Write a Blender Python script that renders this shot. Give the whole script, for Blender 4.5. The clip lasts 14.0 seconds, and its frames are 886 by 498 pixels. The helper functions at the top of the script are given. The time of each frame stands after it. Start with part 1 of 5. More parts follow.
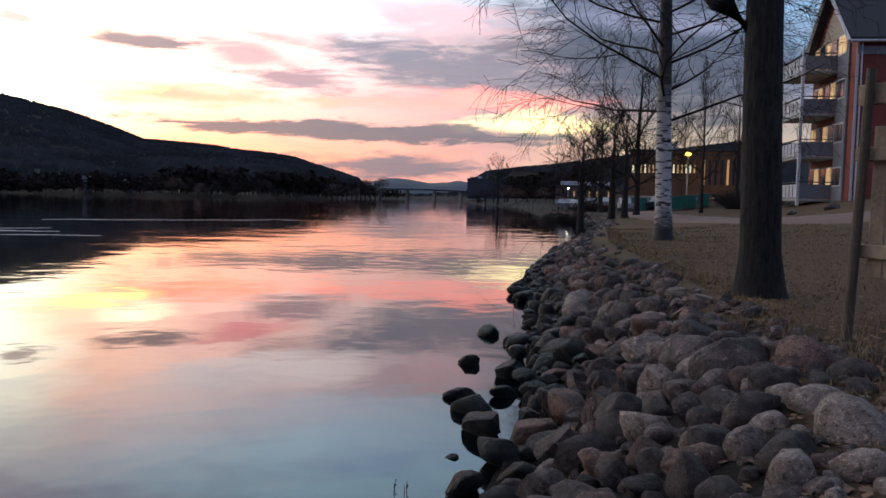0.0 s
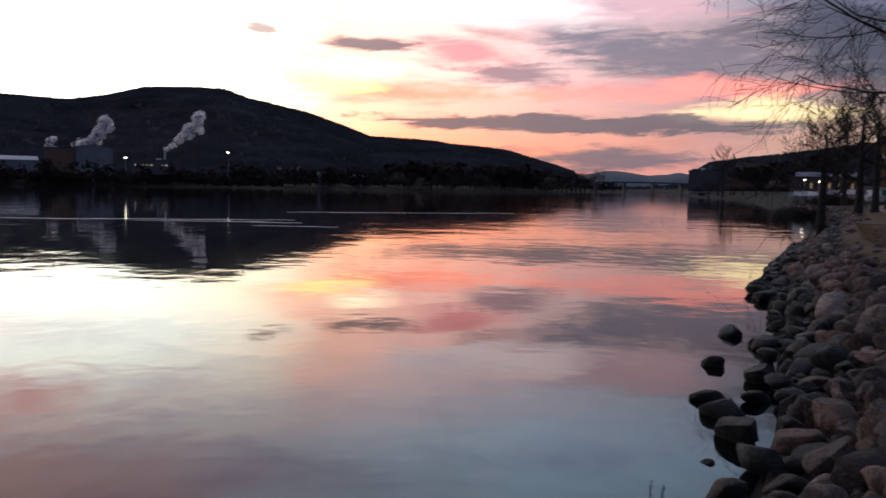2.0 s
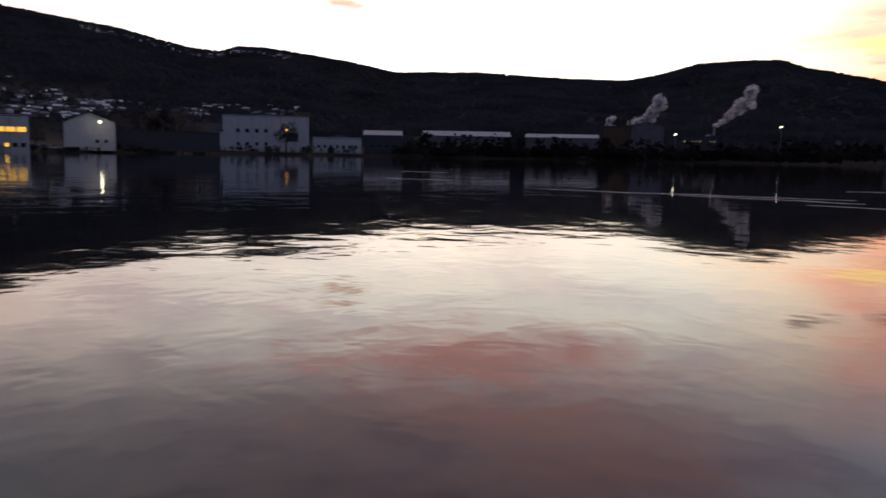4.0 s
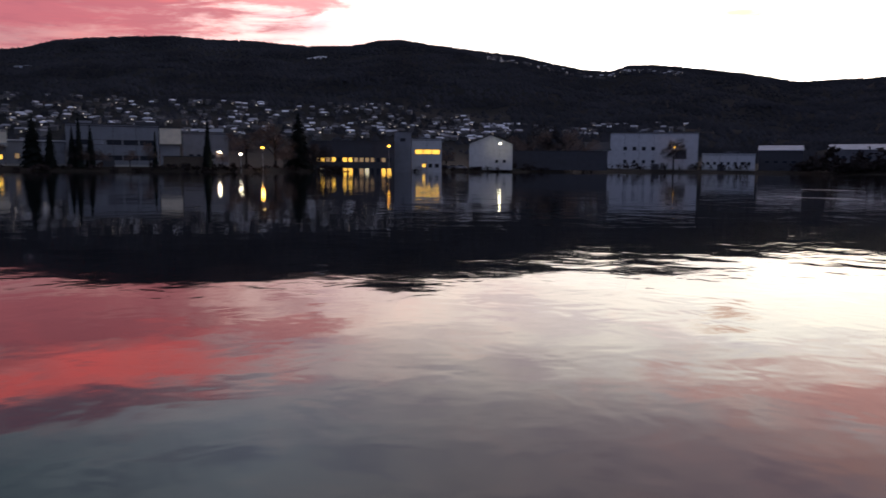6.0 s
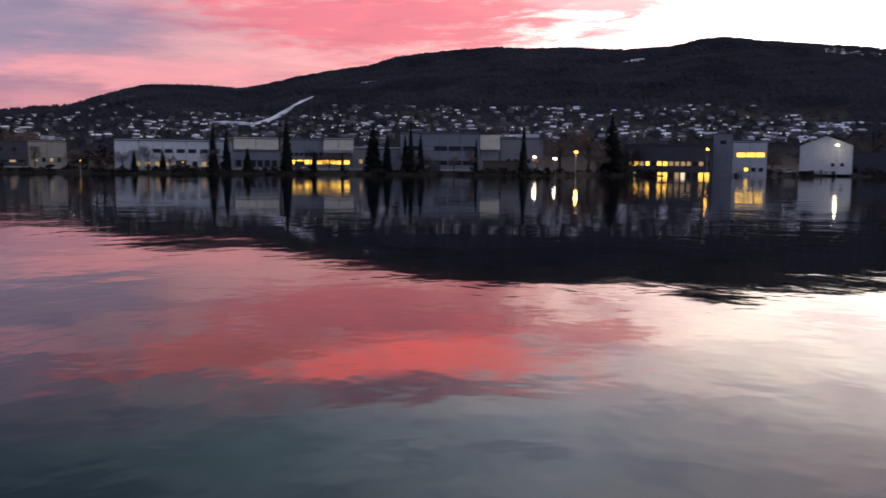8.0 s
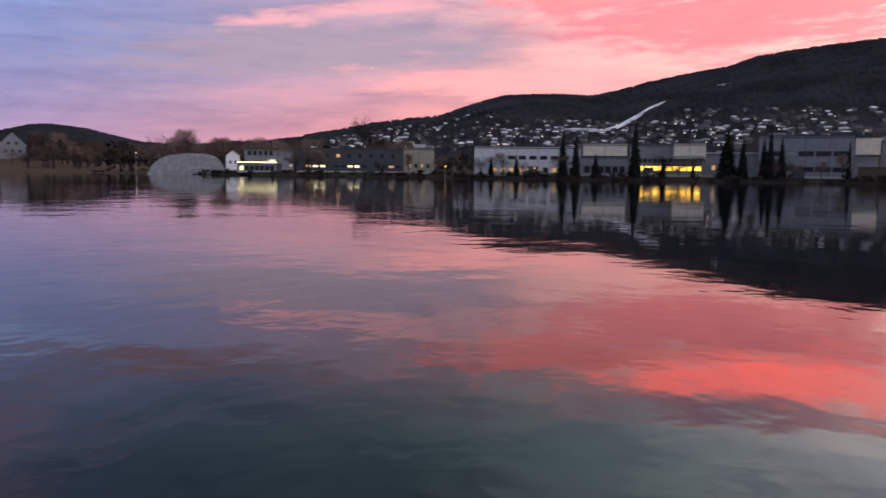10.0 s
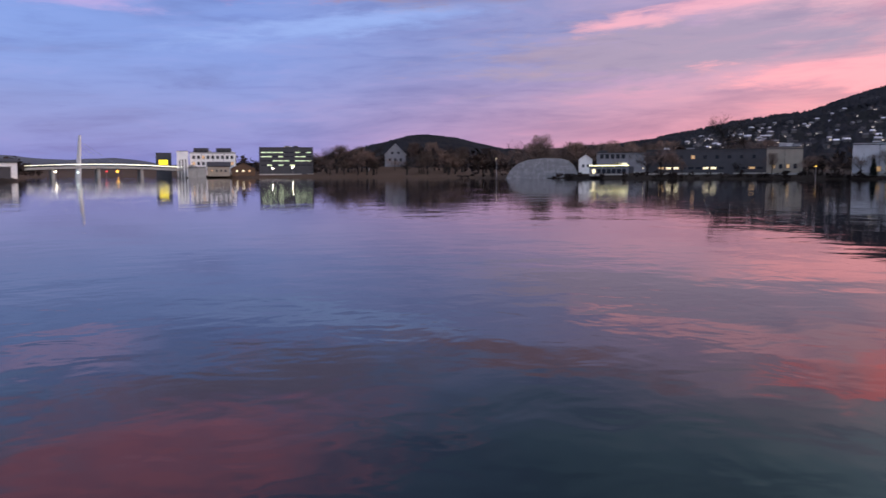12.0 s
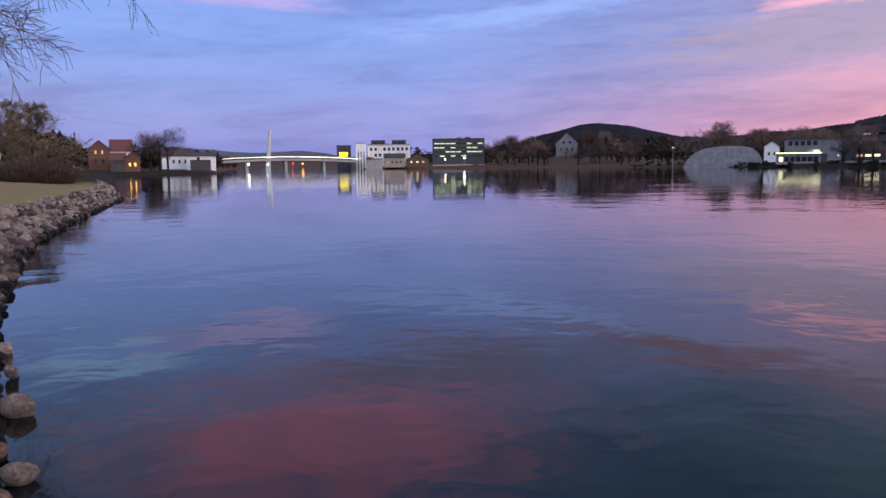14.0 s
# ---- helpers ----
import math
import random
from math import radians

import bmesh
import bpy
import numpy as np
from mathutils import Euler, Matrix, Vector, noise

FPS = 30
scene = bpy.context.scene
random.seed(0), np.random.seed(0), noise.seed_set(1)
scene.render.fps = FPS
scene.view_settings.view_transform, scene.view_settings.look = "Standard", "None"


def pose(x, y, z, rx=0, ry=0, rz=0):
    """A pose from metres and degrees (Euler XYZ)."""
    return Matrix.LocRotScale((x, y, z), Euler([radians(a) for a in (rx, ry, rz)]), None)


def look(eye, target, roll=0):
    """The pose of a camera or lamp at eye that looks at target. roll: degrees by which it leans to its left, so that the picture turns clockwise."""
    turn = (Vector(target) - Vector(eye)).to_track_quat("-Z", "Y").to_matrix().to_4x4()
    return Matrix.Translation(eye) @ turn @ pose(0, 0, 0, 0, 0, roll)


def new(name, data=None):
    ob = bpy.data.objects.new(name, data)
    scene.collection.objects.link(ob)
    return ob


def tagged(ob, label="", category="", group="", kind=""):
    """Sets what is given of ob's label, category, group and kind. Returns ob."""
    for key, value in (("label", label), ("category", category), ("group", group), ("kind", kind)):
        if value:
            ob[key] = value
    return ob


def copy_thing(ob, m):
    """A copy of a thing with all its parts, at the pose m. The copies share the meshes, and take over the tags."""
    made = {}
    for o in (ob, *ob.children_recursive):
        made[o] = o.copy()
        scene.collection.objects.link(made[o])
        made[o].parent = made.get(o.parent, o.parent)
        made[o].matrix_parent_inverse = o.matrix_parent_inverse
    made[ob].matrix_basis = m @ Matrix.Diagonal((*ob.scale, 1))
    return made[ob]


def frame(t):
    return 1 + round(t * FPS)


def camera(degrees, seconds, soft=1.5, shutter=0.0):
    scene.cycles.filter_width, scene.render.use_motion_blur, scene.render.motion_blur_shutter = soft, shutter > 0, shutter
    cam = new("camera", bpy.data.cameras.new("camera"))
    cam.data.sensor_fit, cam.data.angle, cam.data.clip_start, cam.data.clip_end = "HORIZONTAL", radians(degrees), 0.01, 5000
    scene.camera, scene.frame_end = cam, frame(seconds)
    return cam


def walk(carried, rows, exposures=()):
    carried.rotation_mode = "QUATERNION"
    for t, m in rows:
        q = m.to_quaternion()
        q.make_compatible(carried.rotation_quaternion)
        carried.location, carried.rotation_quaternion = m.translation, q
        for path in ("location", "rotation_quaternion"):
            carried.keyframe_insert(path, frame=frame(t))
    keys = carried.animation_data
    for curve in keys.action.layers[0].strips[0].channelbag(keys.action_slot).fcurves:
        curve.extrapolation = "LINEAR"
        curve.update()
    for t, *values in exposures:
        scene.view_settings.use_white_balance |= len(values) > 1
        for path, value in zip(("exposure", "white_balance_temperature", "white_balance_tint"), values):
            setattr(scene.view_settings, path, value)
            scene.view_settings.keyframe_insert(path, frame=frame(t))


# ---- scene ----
# World: the river surface is z = 0, the viewer stands on the stone bank near the origin.
cam = camera(58.7, 14.0, shutter=0.3)
PATH = [
    (0, pose(0.00, 0.00, 2.2, 86.32, 0, 0.00) @ pose(0, 0, 0, 0, 0, 1.33)),
    (0.5, pose(-0.05, -0.01, 2.2, 86.30, 0, 1.87) @ pose(0, 0, 0, 0, 0, 1.41)),
    (1, pose(-0.14, -0.03, 2.2, 86.15, 0, 5.86) @ pose(0, 0, 0, 0, 0, 1.24)),
    (1.5, pose(-0.26, -0.04, 2.2, 85.93, 0, 10.39) @ pose(0, 0, 0, 0, 0, 1.09)),
    (2, pose(-0.32, -0.05, 2.2, 85.52, 0, 15.46) @ pose(0, 0, 0, 0, 0, 1.05)),
    (2.5, pose(-0.39, -0.07, 2.2, 84.70, 0, 23.02) @ pose(0, 0, 0, 0, 0, 1.26)),
    (3, pose(-0.45, -0.08, 2.2, 84.06, 0, 33.16) @ pose(0, 0, 0, 0, 0, 1.41)),
    (3.5, pose(-0.47, -0.11, 2.2, 83.31, 0, 44.90) @ pose(0, 0, 0, 0, 0, 1.54)),
    (4, pose(-0.49, -0.14, 2.2, 83.08, 0, 53.53) @ pose(0, 0, 0, 0, 0, 1.09)),
    (6.3, pose(-0.59, -0.29, 2.2, 84.08, 0, 84.42) @ pose(0, 0, 0, 0, 0, 0.49)),
    (7, pose(-0.61, -0.32, 2.2, 84.13, 0, 91.93) @ pose(0, 0, 0, 0, 0, 0.48)),
    (9.5, pose(-0.64, -0.42, 2.2, 84.27, 0, 121.70) @ pose(0, 0, 0, 0, 0, 0.52)),
    (10, pose(-0.65, -0.44, 2.2, 84.35, 0, 128.01) @ pose(0, 0, 0, 0, 0, 0.63)),
    (10.5, pose(-0.65, -0.46, 2.2, 84.41, 0, 134.66) @ pose(0, 0, 0, 0, 0, 0.28)),
    (11, pose(-0.66, -0.48, 2.2, 84.53, 0, 141.73) @ pose(0, 0, 0, 0, 0, -0.15)),
    (11.5, pose(-0.67, -0.50, 2.2, 84.66, 0, 147.84) @ pose(0, 0, 0, 0, 0, -0.26)),
    (12, pose(-0.67, -0.52, 2.2, 84.49, 0, 153.14) @ pose(0, 0, 0, 0, 0, -0.24)),
    (12.5, pose(-0.68, -0.54, 2.2, 84.12, 0, 157.43) @ pose(0, 0, 0, 0, 0, -0.29)),
    (13, pose(-0.69, -0.56, 2.2, 83.89, 0, 160.90) @ pose(0, 0, 0, 0, 0, -0.53)),
    (13.5, pose(-0.69, -0.58, 2.2, 83.82, 0, 163.57) @ pose(0, 0, 0, 0, 0, -0.69)),
    (14, pose(-0.70, -0.60, 2.2, 83.88, 0, 165.49) @ pose(0, 0, 0, 0, 0, -0.68)),
]
EXPOSURES = [(0, -.05, 6000, -5), (.8, -.2, 6000, -3), (1.5, -.38, 6050, 0), (2.2, -.62, 6200, 5), (3, -.99, 6400, 10), (3.6, -1.15, 6500, 12), (4.2, -1.12, 6700, 13), (6.3, -.5, 6500, 10), (7.2, -.35, 6500, 10),
             (9.3, .42, 7100, 10), (10.3, .31, 7350, 10), (11, .18, 7300, 13), (12, .32, 6700, 11), (13, .4, 6450, 10), (14, .44, 6400, 10)]
walk(cam, PATH, EXPOSURES)

EYE = 2.2


# ---- sky, sun ----
class Nodes:
    """Short forms for building a node tree."""

    def __init__(self, tree):
        self.tree = tree

    def add(self, kind, **values):
        node = self.tree.nodes.new(kind)
        for key, value in values.items():
            node.inputs[key].default_value = value
        return node

    def feed(self, socket, value):
        if isinstance(value, (int, float, tuple)):
            socket.default_value = value
        else:
            self.tree.links.new(value, socket)

    def math(self, op, a, b=0.0, c=0.0):
        node = self.tree.nodes.new("ShaderNodeMath")
        node.operation = op
        for i, v in enumerate((a, b, c)):
            self.feed(node.inputs[i], v)
        return node.outputs[0]

    def span(self, value, a, b, c=0.0, d=1.0, smooth=True):
        node = self.tree.nodes.new("ShaderNodeMapRange")
        node.interpolation_type = "SMOOTHSTEP" if smooth else "LINEAR"
        self.feed(node.inputs[0], value)
        for i, v in enumerate((a, b, c, d)):
            self.feed(node.inputs[1 + i], v)
        return node.outputs[0]

    def mix(self, factor, a, b, blend="MIX"):
        node = self.tree.nodes.new("ShaderNodeMix")
        node.data_type, node.blend_type, node.clamp_factor = "RGBA", blend, True
        for socket, v in ((node.inputs[0], factor), (node.inputs[6], a), (node.inputs[7], b)):
            self.feed(socket, v)
        return node.outputs[2]

    def noise(self, vector, scale, detail=4.0, rough=0.55, distortion=0.0):
        node = self.tree.nodes.new("ShaderNodeTexNoise")
        if vector is not None:
            self.tree.links.new(vector, node.inputs["Vector"])
        node.inputs["Scale"].default_value, node.inputs["Detail"].default_value = scale, detail
        node.inputs["Roughness"].default_value, node.inputs["Distortion"].default_value = rough, distortion
        return node.outputs[0]

    def ramp(self, value, stops):
        node = self.tree.nodes.new("ShaderNodeValToRGB")
        self.feed(node.inputs[0], value)
        points = node.color_ramp.elements
        while len(points) < len(stops):
            points.new(0.5)
        for point, (at, r, g, b) in zip(points, stops):
            point.position, point.color = at, (r, g, b, 1)
        return node.outputs[0]


world = bpy.data.worlds.new("dusk_sky")
scene.world = world
world.use_nodes = True
world.node_tree.nodes.clear()
n = Nodes(world.node_tree)
xyz = n.add("ShaderNodeSeparateXYZ")
n.feed(xyz.inputs[0], n.add("ShaderNodeTexCoord").outputs["Generated"])
height = n.math("ABSOLUTE", xyz.outputs[2])
EL = n.math("MULTIPLY", n.math("ARCSINE", height), 180 / math.pi)
# degrees anticlockwise from +y, from -70 to 290
AZ = n.math("SUBTRACT", n.math("MULTIPLY", n.math("ARCTAN2", xyz.outputs[0], xyz.outputs[1]), -180 / math.pi), 0.0)
AZ = n.math("ADD", AZ, n.math("MULTIPLY", n.math("LESS_THAN", AZ, -70.0), 360.0))
flow = n.add("ShaderNodeCombineXYZ")
n.feed(flow.inputs[0], n.math("MULTIPLY", AZ, 0.075))
n.feed(flow.inputs[1], n.math("MULTIPLY", n.math("ADD", EL, n.math("MULTIPLY", AZ, 0.03)), 0.42))
streak = n.noise(flow.outputs[0], 1.0, 6.0, 0.6, 0.4)
fray = n.noise(flow.outputs[0], 2.6, 6.0, 0.65, 0.3)
# the colours change raggedly along the horizon
drifted = n.math("ADD", AZ, n.math("MULTIPLY", n.math("SUBTRACT", streak, 0.5), 16.0))
U = n.math("DIVIDE", n.math("ADD", drifted, 70.0), 360.0)

SKY_LOW = [(-70, .30, .28, .42), (-40, .5, .4, .4), (-15, .9, .62, .45), (-3, 1.0, .46, .45), (8, 1.7, .58, .4), (18, 2.9, .85, .42), (24, 3.6, 1.6, .85), (29, 3.8, 2.9, 1.9), (36, 4, 3.6, 2.9),
           (60, 4, 3.8, 3.4), (85, 2.6, 2.0, 1.8), (100, 1.2, .38, .42), (122, .78, .27, .32), (145, .41, .235, .40), (165, .18, .22, .54), (200, .155, .22, .54), (290, .3, .28, .42)]
SKY_MID = [(-70, .25, .28, .45), (-40, .28, .33, .55), (-15, .17, .16, .27), (-3, .75, .5, .55), (8, 1.7, 1.0, .98), (18, 3.1, 1.6, 1.3), (24, 3.5, 1.75, 1.25), (29, 4, 3.3, 2.5), (36, 4, 3.9, 3.4),
           (60, 4, 3.9, 3.5), (80, 3.3, 2.8, 2.5), (90, 2.5, 1.7, 1.6), (105, 1.2, .5, .52), (122, .64, .34, .42), (145, .205, .215, .46), (165, .145, .23, .59), (200, .14, .255, .64), (290, .25, .28, .45)]
SKY_TOP = [(-70, .2, .26, .45), (-15, .55, .75, 1.1), (-3, 1.25, 1.6, 2.05), (8, 1.6, 2.0, 2.5), (18, 1.7, 1.9, 2.25), (35, 1.65, 1.25, 1.45), (60, 1.42, 1.08, 1.22), (80, 1.35, 1.25, 1.35),
           (95, 1.05, 1.2, 1.4), (115, .34, .50, .62), (130, .13, .22, .31), (145, .085, .16, .27), (165, .115, .19, .39), (200, .15, .24, .46), (290, .2, .26, .45)]


def band(stops):
    return n.ramp(U, [((a + 70) / 360, r / 4, g / 4, b / 4) for a, r, g, b in stops])


sky = n.mix(n.span(EL, 2.0, 9.0), band(SKY_LOW), band(SKY_MID))
sky = n.mix(n.span(EL, 10.0, 20.0), sky, band(SKY_TOP))
zenith = n.mix(n.math("MULTIPLY", n.span(AZ, -70.0, -30.0), n.span(AZ, 12.0, 45.0, 1.0, 0.0)), (.08, .08, .118, 1), (.165, .178, .225, 1))
sky = n.mix(n.span(EL, 25.0, 60.0), sky, zenith)
# wind-drawn streaks, wide and thin
sky = n.mix(n.span(streak, 0.42, 0.75, 0.0, 0.55), sky, n.mix(1.0, sky, (.52, .45, .60, 1), "MULTIPLY"))
sky = n.mix(n.span(streak, 0.25, 0.48, 0.4, 0.0), sky, n.mix(1.0, sky, (1.25, 1.1, 1.05, 1), "MULTIPLY"))

# the clouds: azimuth, elevation, half width, half height, slope, softness, colour
CLOUDS = [
    (-14, 11, 10, 5.5, 0.0, .5, (.08, .08, .155)), (-15, 12.4, 7, .8, .1, .7, (.3, .28, .45)), (-24, 14, 4, 3, 0.0, .7, (.4, .55, .85)), (2, 12.6, 7, 1.1, .05, .7, (1.25, .72, .82)), (-1, 9.0, 7.5, 1.5, .04, .5, (.34, .26, .36)),
    (-1, 6.9, 9, .8, 0.0, .6, (1.9, .58, .52)), (-6.5, 5.4, 4.5, .8, 0.0, .8, (2.6, 1.9, 1.0)), (14.5, 9.6, 3.4, 1.1, .1, .8, (1.7, .5, .55)),
    (10.5, 8.0, 3.6, .7, .03, .5, (.6, .34, .42)), (5.5, 10.6, 4.6, 1.1, .1, .7, (.36, .29, .4)), (12.5, 10.9, 2.6, .5, .15, .7, (1.2, .62, .62)), (20.5, 9.9, 3.4, .5, .05, .5, (.3, .21, .28)), (18, 6.6, 7, .7, 0.0, .7, (2.9, .68, .45)), (24, 7.1, 3.2, .5, .05, .8, (3.8, 2.7, .9)), (21.5, 8.4, 2.0, .6, .05, .9, (4, 3.3, 2.2)), (13, 12.6, 8, 1.2, .04, .8, (2.2, 1.65, 1.65)),
    (6, 4.6, 14, .66, .01, .3, (.165, .14, .23)), (4, 2.2, 6.5, .8, 0.0, .5, (.22, .19, .29)), (28, 10.6, 1.6, .35, .1, .5, (.9, .6, .6)),
]
CLOUDS += [
    (108, 10.6, 14.5, 2.6, .02, .5, (.84, .18, .26)), (106, 14.0, 11.5, 1.9, .03, .9, (2.5, .38, .38)), (92, 11.6, 4.5, .8, .05, .5, (1.5, .55, .6)), (108, 16.0, 9, .9, .02, .9, (.42, .25, .38)), (136, 8.5, 13, 2.2, -.05, .6, (.29, .23, .37)),
    (124, 6.2, 10, .9, .02, .6, (.88, .34, .42)), (134, 11.2, 9, .6, -.14, .6, (.7, .34, .45)), (175, 20.0, 14, 4.8, .1, 1.0, (.62, .22, .36)),
    (165, 14.5, 12, 1.6, .05, .7, (.17, .15, .28)), (189, 12.6, 5, .9, -.05, 1.0, (.28, .47, .80)), (179, 11.6, 6, .9, .03, .7, (.34, .28, .6)),
    (51, 14.6, 13, 1.8, .02, 1.0, (2.4, 1.15, 1.1)), (47, 18.6, 12, 2.0, -.05, 1.0, (2.0, 1.15, 1.1)), (42, 22.0, 8, 1.6, .06, 1.0, (1.75, 1.05, 1.1)), (61, 10.2, 2.0, .35, .05, .6, (2.0, 1.2, .9)), (160, 10.4, 10, .8, -.12, 1.0, (.22, .33, .70)),
    (120, 13.0, 10, 1.2, .05, .6, (.95, .24, .28)), (146, 13.2, 9, 1.0, -.1, .8, (.22, .13, .2)),
]
for az, el, wide, high, slope, soft, (r, g, b) in CLOUDS:
    du = n.math("DIVIDE", n.math("SUBTRACT", AZ, az), wide)
    dv = n.math("DIVIDE", n.math("SUBTRACT", n.math("SUBTRACT", EL, el), n.math("MULTIPLY", n.math("SUBTRACT", AZ, az), slope)), high)
    reach = n.math("SQRT", n.math("ADD", n.math("MULTIPLY", du, du), n.math("MULTIPLY", dv, dv)))
    reach = n.math("ADD", reach, n.math("MULTIPLY", n.math("SUBTRACT", fray, 0.5), 3.0))
    sky = n.mix(n.span(reach, 1.0 - soft, 1.0 + soft * 0.7, 0.92, 0.0), sky, (r / 4, g / 4, b / 4, 1))
# fine streaks over all of it
thin = n.add("ShaderNodeCombineXYZ")
n.feed(thin.inputs[0], n.math("MULTIPLY", AZ, 0.16))
n.feed(thin.inputs[1], n.math("MULTIPLY", n.math("ADD", EL, n.math("MULTIPLY", AZ, 0.025)), 1.1))
wisp = n.noise(thin.outputs[0], 1.0, 7.0, 0.62, 0.6)
sky = n.mix(n.span(wisp, 0.48, 0.72, 0.0, 0.55), sky, n.mix(1.0, sky, (.74, .74, .86, 1), "MULTIPLY"))
sky = n.mix(n.span(wisp, 0.30, 0.48, 0.55, 0.0), sky, n.mix(1.0, sky, (1.22, 1.05, 1.02, 1), "MULTIPLY"))
air = world.node_tree.nodes.new("ShaderNodeTexSky")
air.sky_type, air.sun_disc, air.sun_elevation, air.sun_rotation = "NISHITA", False, radians(1.5), radians(-52)
glow = n.add("ShaderNodeBackground", Strength=0.05)
n.feed(glow.inputs[0], air.outputs[0])
clouds = n.add("ShaderNodeBackground", Strength=4.0)
n.feed(clouds.inputs[0], sky)
both = n.add("ShaderNodeAddShader")
n.feed(both.inputs[0], glow.outputs[0])
n.feed(both.inputs[1], clouds.outputs[0])
n.feed(n.add("ShaderNodeOutputWorld").inputs[0], both.outputs[0])

sun = new("sun", bpy.data.lights.new("sun", "SUN"))
sun.data.energy, sun.data.angle, sun.data.color = 0.5, radians(3), (1.0, .72, .55)
sun.matrix_world = look((-1500, 1170, 50), (0, 0, 0))


# ---- materials ----
def material(name, colour, rough=0.8, metal=0.0, vary=0.25, scale=4.0, bump=0.15, grain=40.0, ior=1.45, gloss=.5):
    """A procedural surface with variation at two scales and a fine relief."""
    m = bpy.data.materials.new(name)
    m.use_nodes = True
    k = Nodes(m.node_tree)
    shader = m.node_tree.nodes["Principled BSDF"]
    place = k.add("ShaderNodeTexCoord").outputs["Object"]
    big, fine = k.noise(place, scale, 5.0), k.noise(place, grain, 3.0)
    tone = k.math("ADD", k.span(big, .3, .7, 1 - vary, 1 + vary), k.span(fine, .3, .7, -vary * .5, vary * .5))
    grey = k.add("ShaderNodeCombineXYZ")
    for i in range(3):
        k.feed(grey.inputs[i], tone)
    k.feed(shader.inputs["Base Color"], k.mix(1.0, (*colour, 1), grey.outputs[0], "MULTIPLY"))
    k.feed(shader.inputs["Roughness"], k.span(big, .3, .7, max(rough - .08, .02), min(rough + .08, 1.0)))
    shader.inputs["Metallic"].default_value, shader.inputs["IOR"].default_value = metal, ior
    shader.inputs["Specular IOR Level"].default_value = gloss
    if bump:
        relief = k.add("ShaderNodeBump", Strength=bump, Distance=0.02)
        k.feed(relief.inputs["Height"], fine)
        k.feed(shader.inputs["Normal"], relief.outputs[0])
    return m


def lamp_material(name, colour, strength):
    m = bpy.data.materials.new(name)
    m.use_nodes = True
    shader = m.node_tree.nodes["Principled BSDF"]
    shader.inputs["Base Color"].default_value = (*colour, 1)
    shader.inputs["Emission Color"].default_value = (*colour, 1)
    shader.inputs["Emission Strength"].default_value = strength
    return m


def ground_material():
    """Winter grass on the banks; dark woods and patches of old snow on the hills."""
    m = bpy.data.materials.new("ground")
    m.use_nodes = True
    k = Nodes(m.node_tree)
    shader = m.node_tree.nodes["Principled BSDF"]
    place = k.add("ShaderNodeNewGeometry").outputs["Position"]
    patches, fine, wide = k.noise(place, .35, 6.0), k.noise(place, 18.0, 4.0), k.noise(place, .01, 6.0)
    split = k.add("ShaderNodeSeparateXYZ")
    k.feed(split.inputs[0], place)
    grass = k.mix(k.span(patches, .35, .65), (.115, .082, .042, 1), (.165, .10, .062, 1))
    grass = k.mix(k.span(fine, .3, .7), grass, (.085, .056, .034, 1))
    grass = k.mix(k.span(split.outputs[1], -22.0, -12.0, .85, 0.0), grass, (.25, .20, .09, 1))
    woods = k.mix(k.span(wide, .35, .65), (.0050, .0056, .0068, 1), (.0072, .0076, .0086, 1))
    reach = k.add("ShaderNodeVectorMath")
    reach.operation = "LENGTH"
    k.feed(reach.inputs[0], place)
    scrub = k.mix(k.span(patches, .35, .65), (.018, .015, .012, 1), (.032, .025, .019, 1))
    scrub = k.mix(k.span(split.outputs[1], -330.0, -250.0, 1.0, 0.0), scrub, (.085, .055, .036, 1))
    # Dark soil, painted blacker still for the shade in gaps between stones.
    shaded_soil = k.mix(k.span(fine, .3, .7), (.010, .008, .007, 1), (.02, .017, .014, 1))
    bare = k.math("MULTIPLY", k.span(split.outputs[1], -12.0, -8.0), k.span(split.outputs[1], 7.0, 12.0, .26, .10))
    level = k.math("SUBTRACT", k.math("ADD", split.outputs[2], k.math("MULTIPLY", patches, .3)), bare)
    grass = k.mix(k.span(level, .84, 1.04), shaded_soil, grass)
    grass = k.mix(k.span(reach.outputs["Value"], 58.0, 90.0), grass, scrub)
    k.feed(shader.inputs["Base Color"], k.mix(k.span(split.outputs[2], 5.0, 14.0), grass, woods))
    shader.inputs["Specular IOR Level"].default_value = .1
    shader.inputs["Roughness"].default_value = .95
    relief = k.add("ShaderNodeBump", Strength=.5, Distance=.04)
    k.feed(relief.inputs["Height"], fine)
    k.feed(shader.inputs["Normal"], relief.outputs[0])
    return m


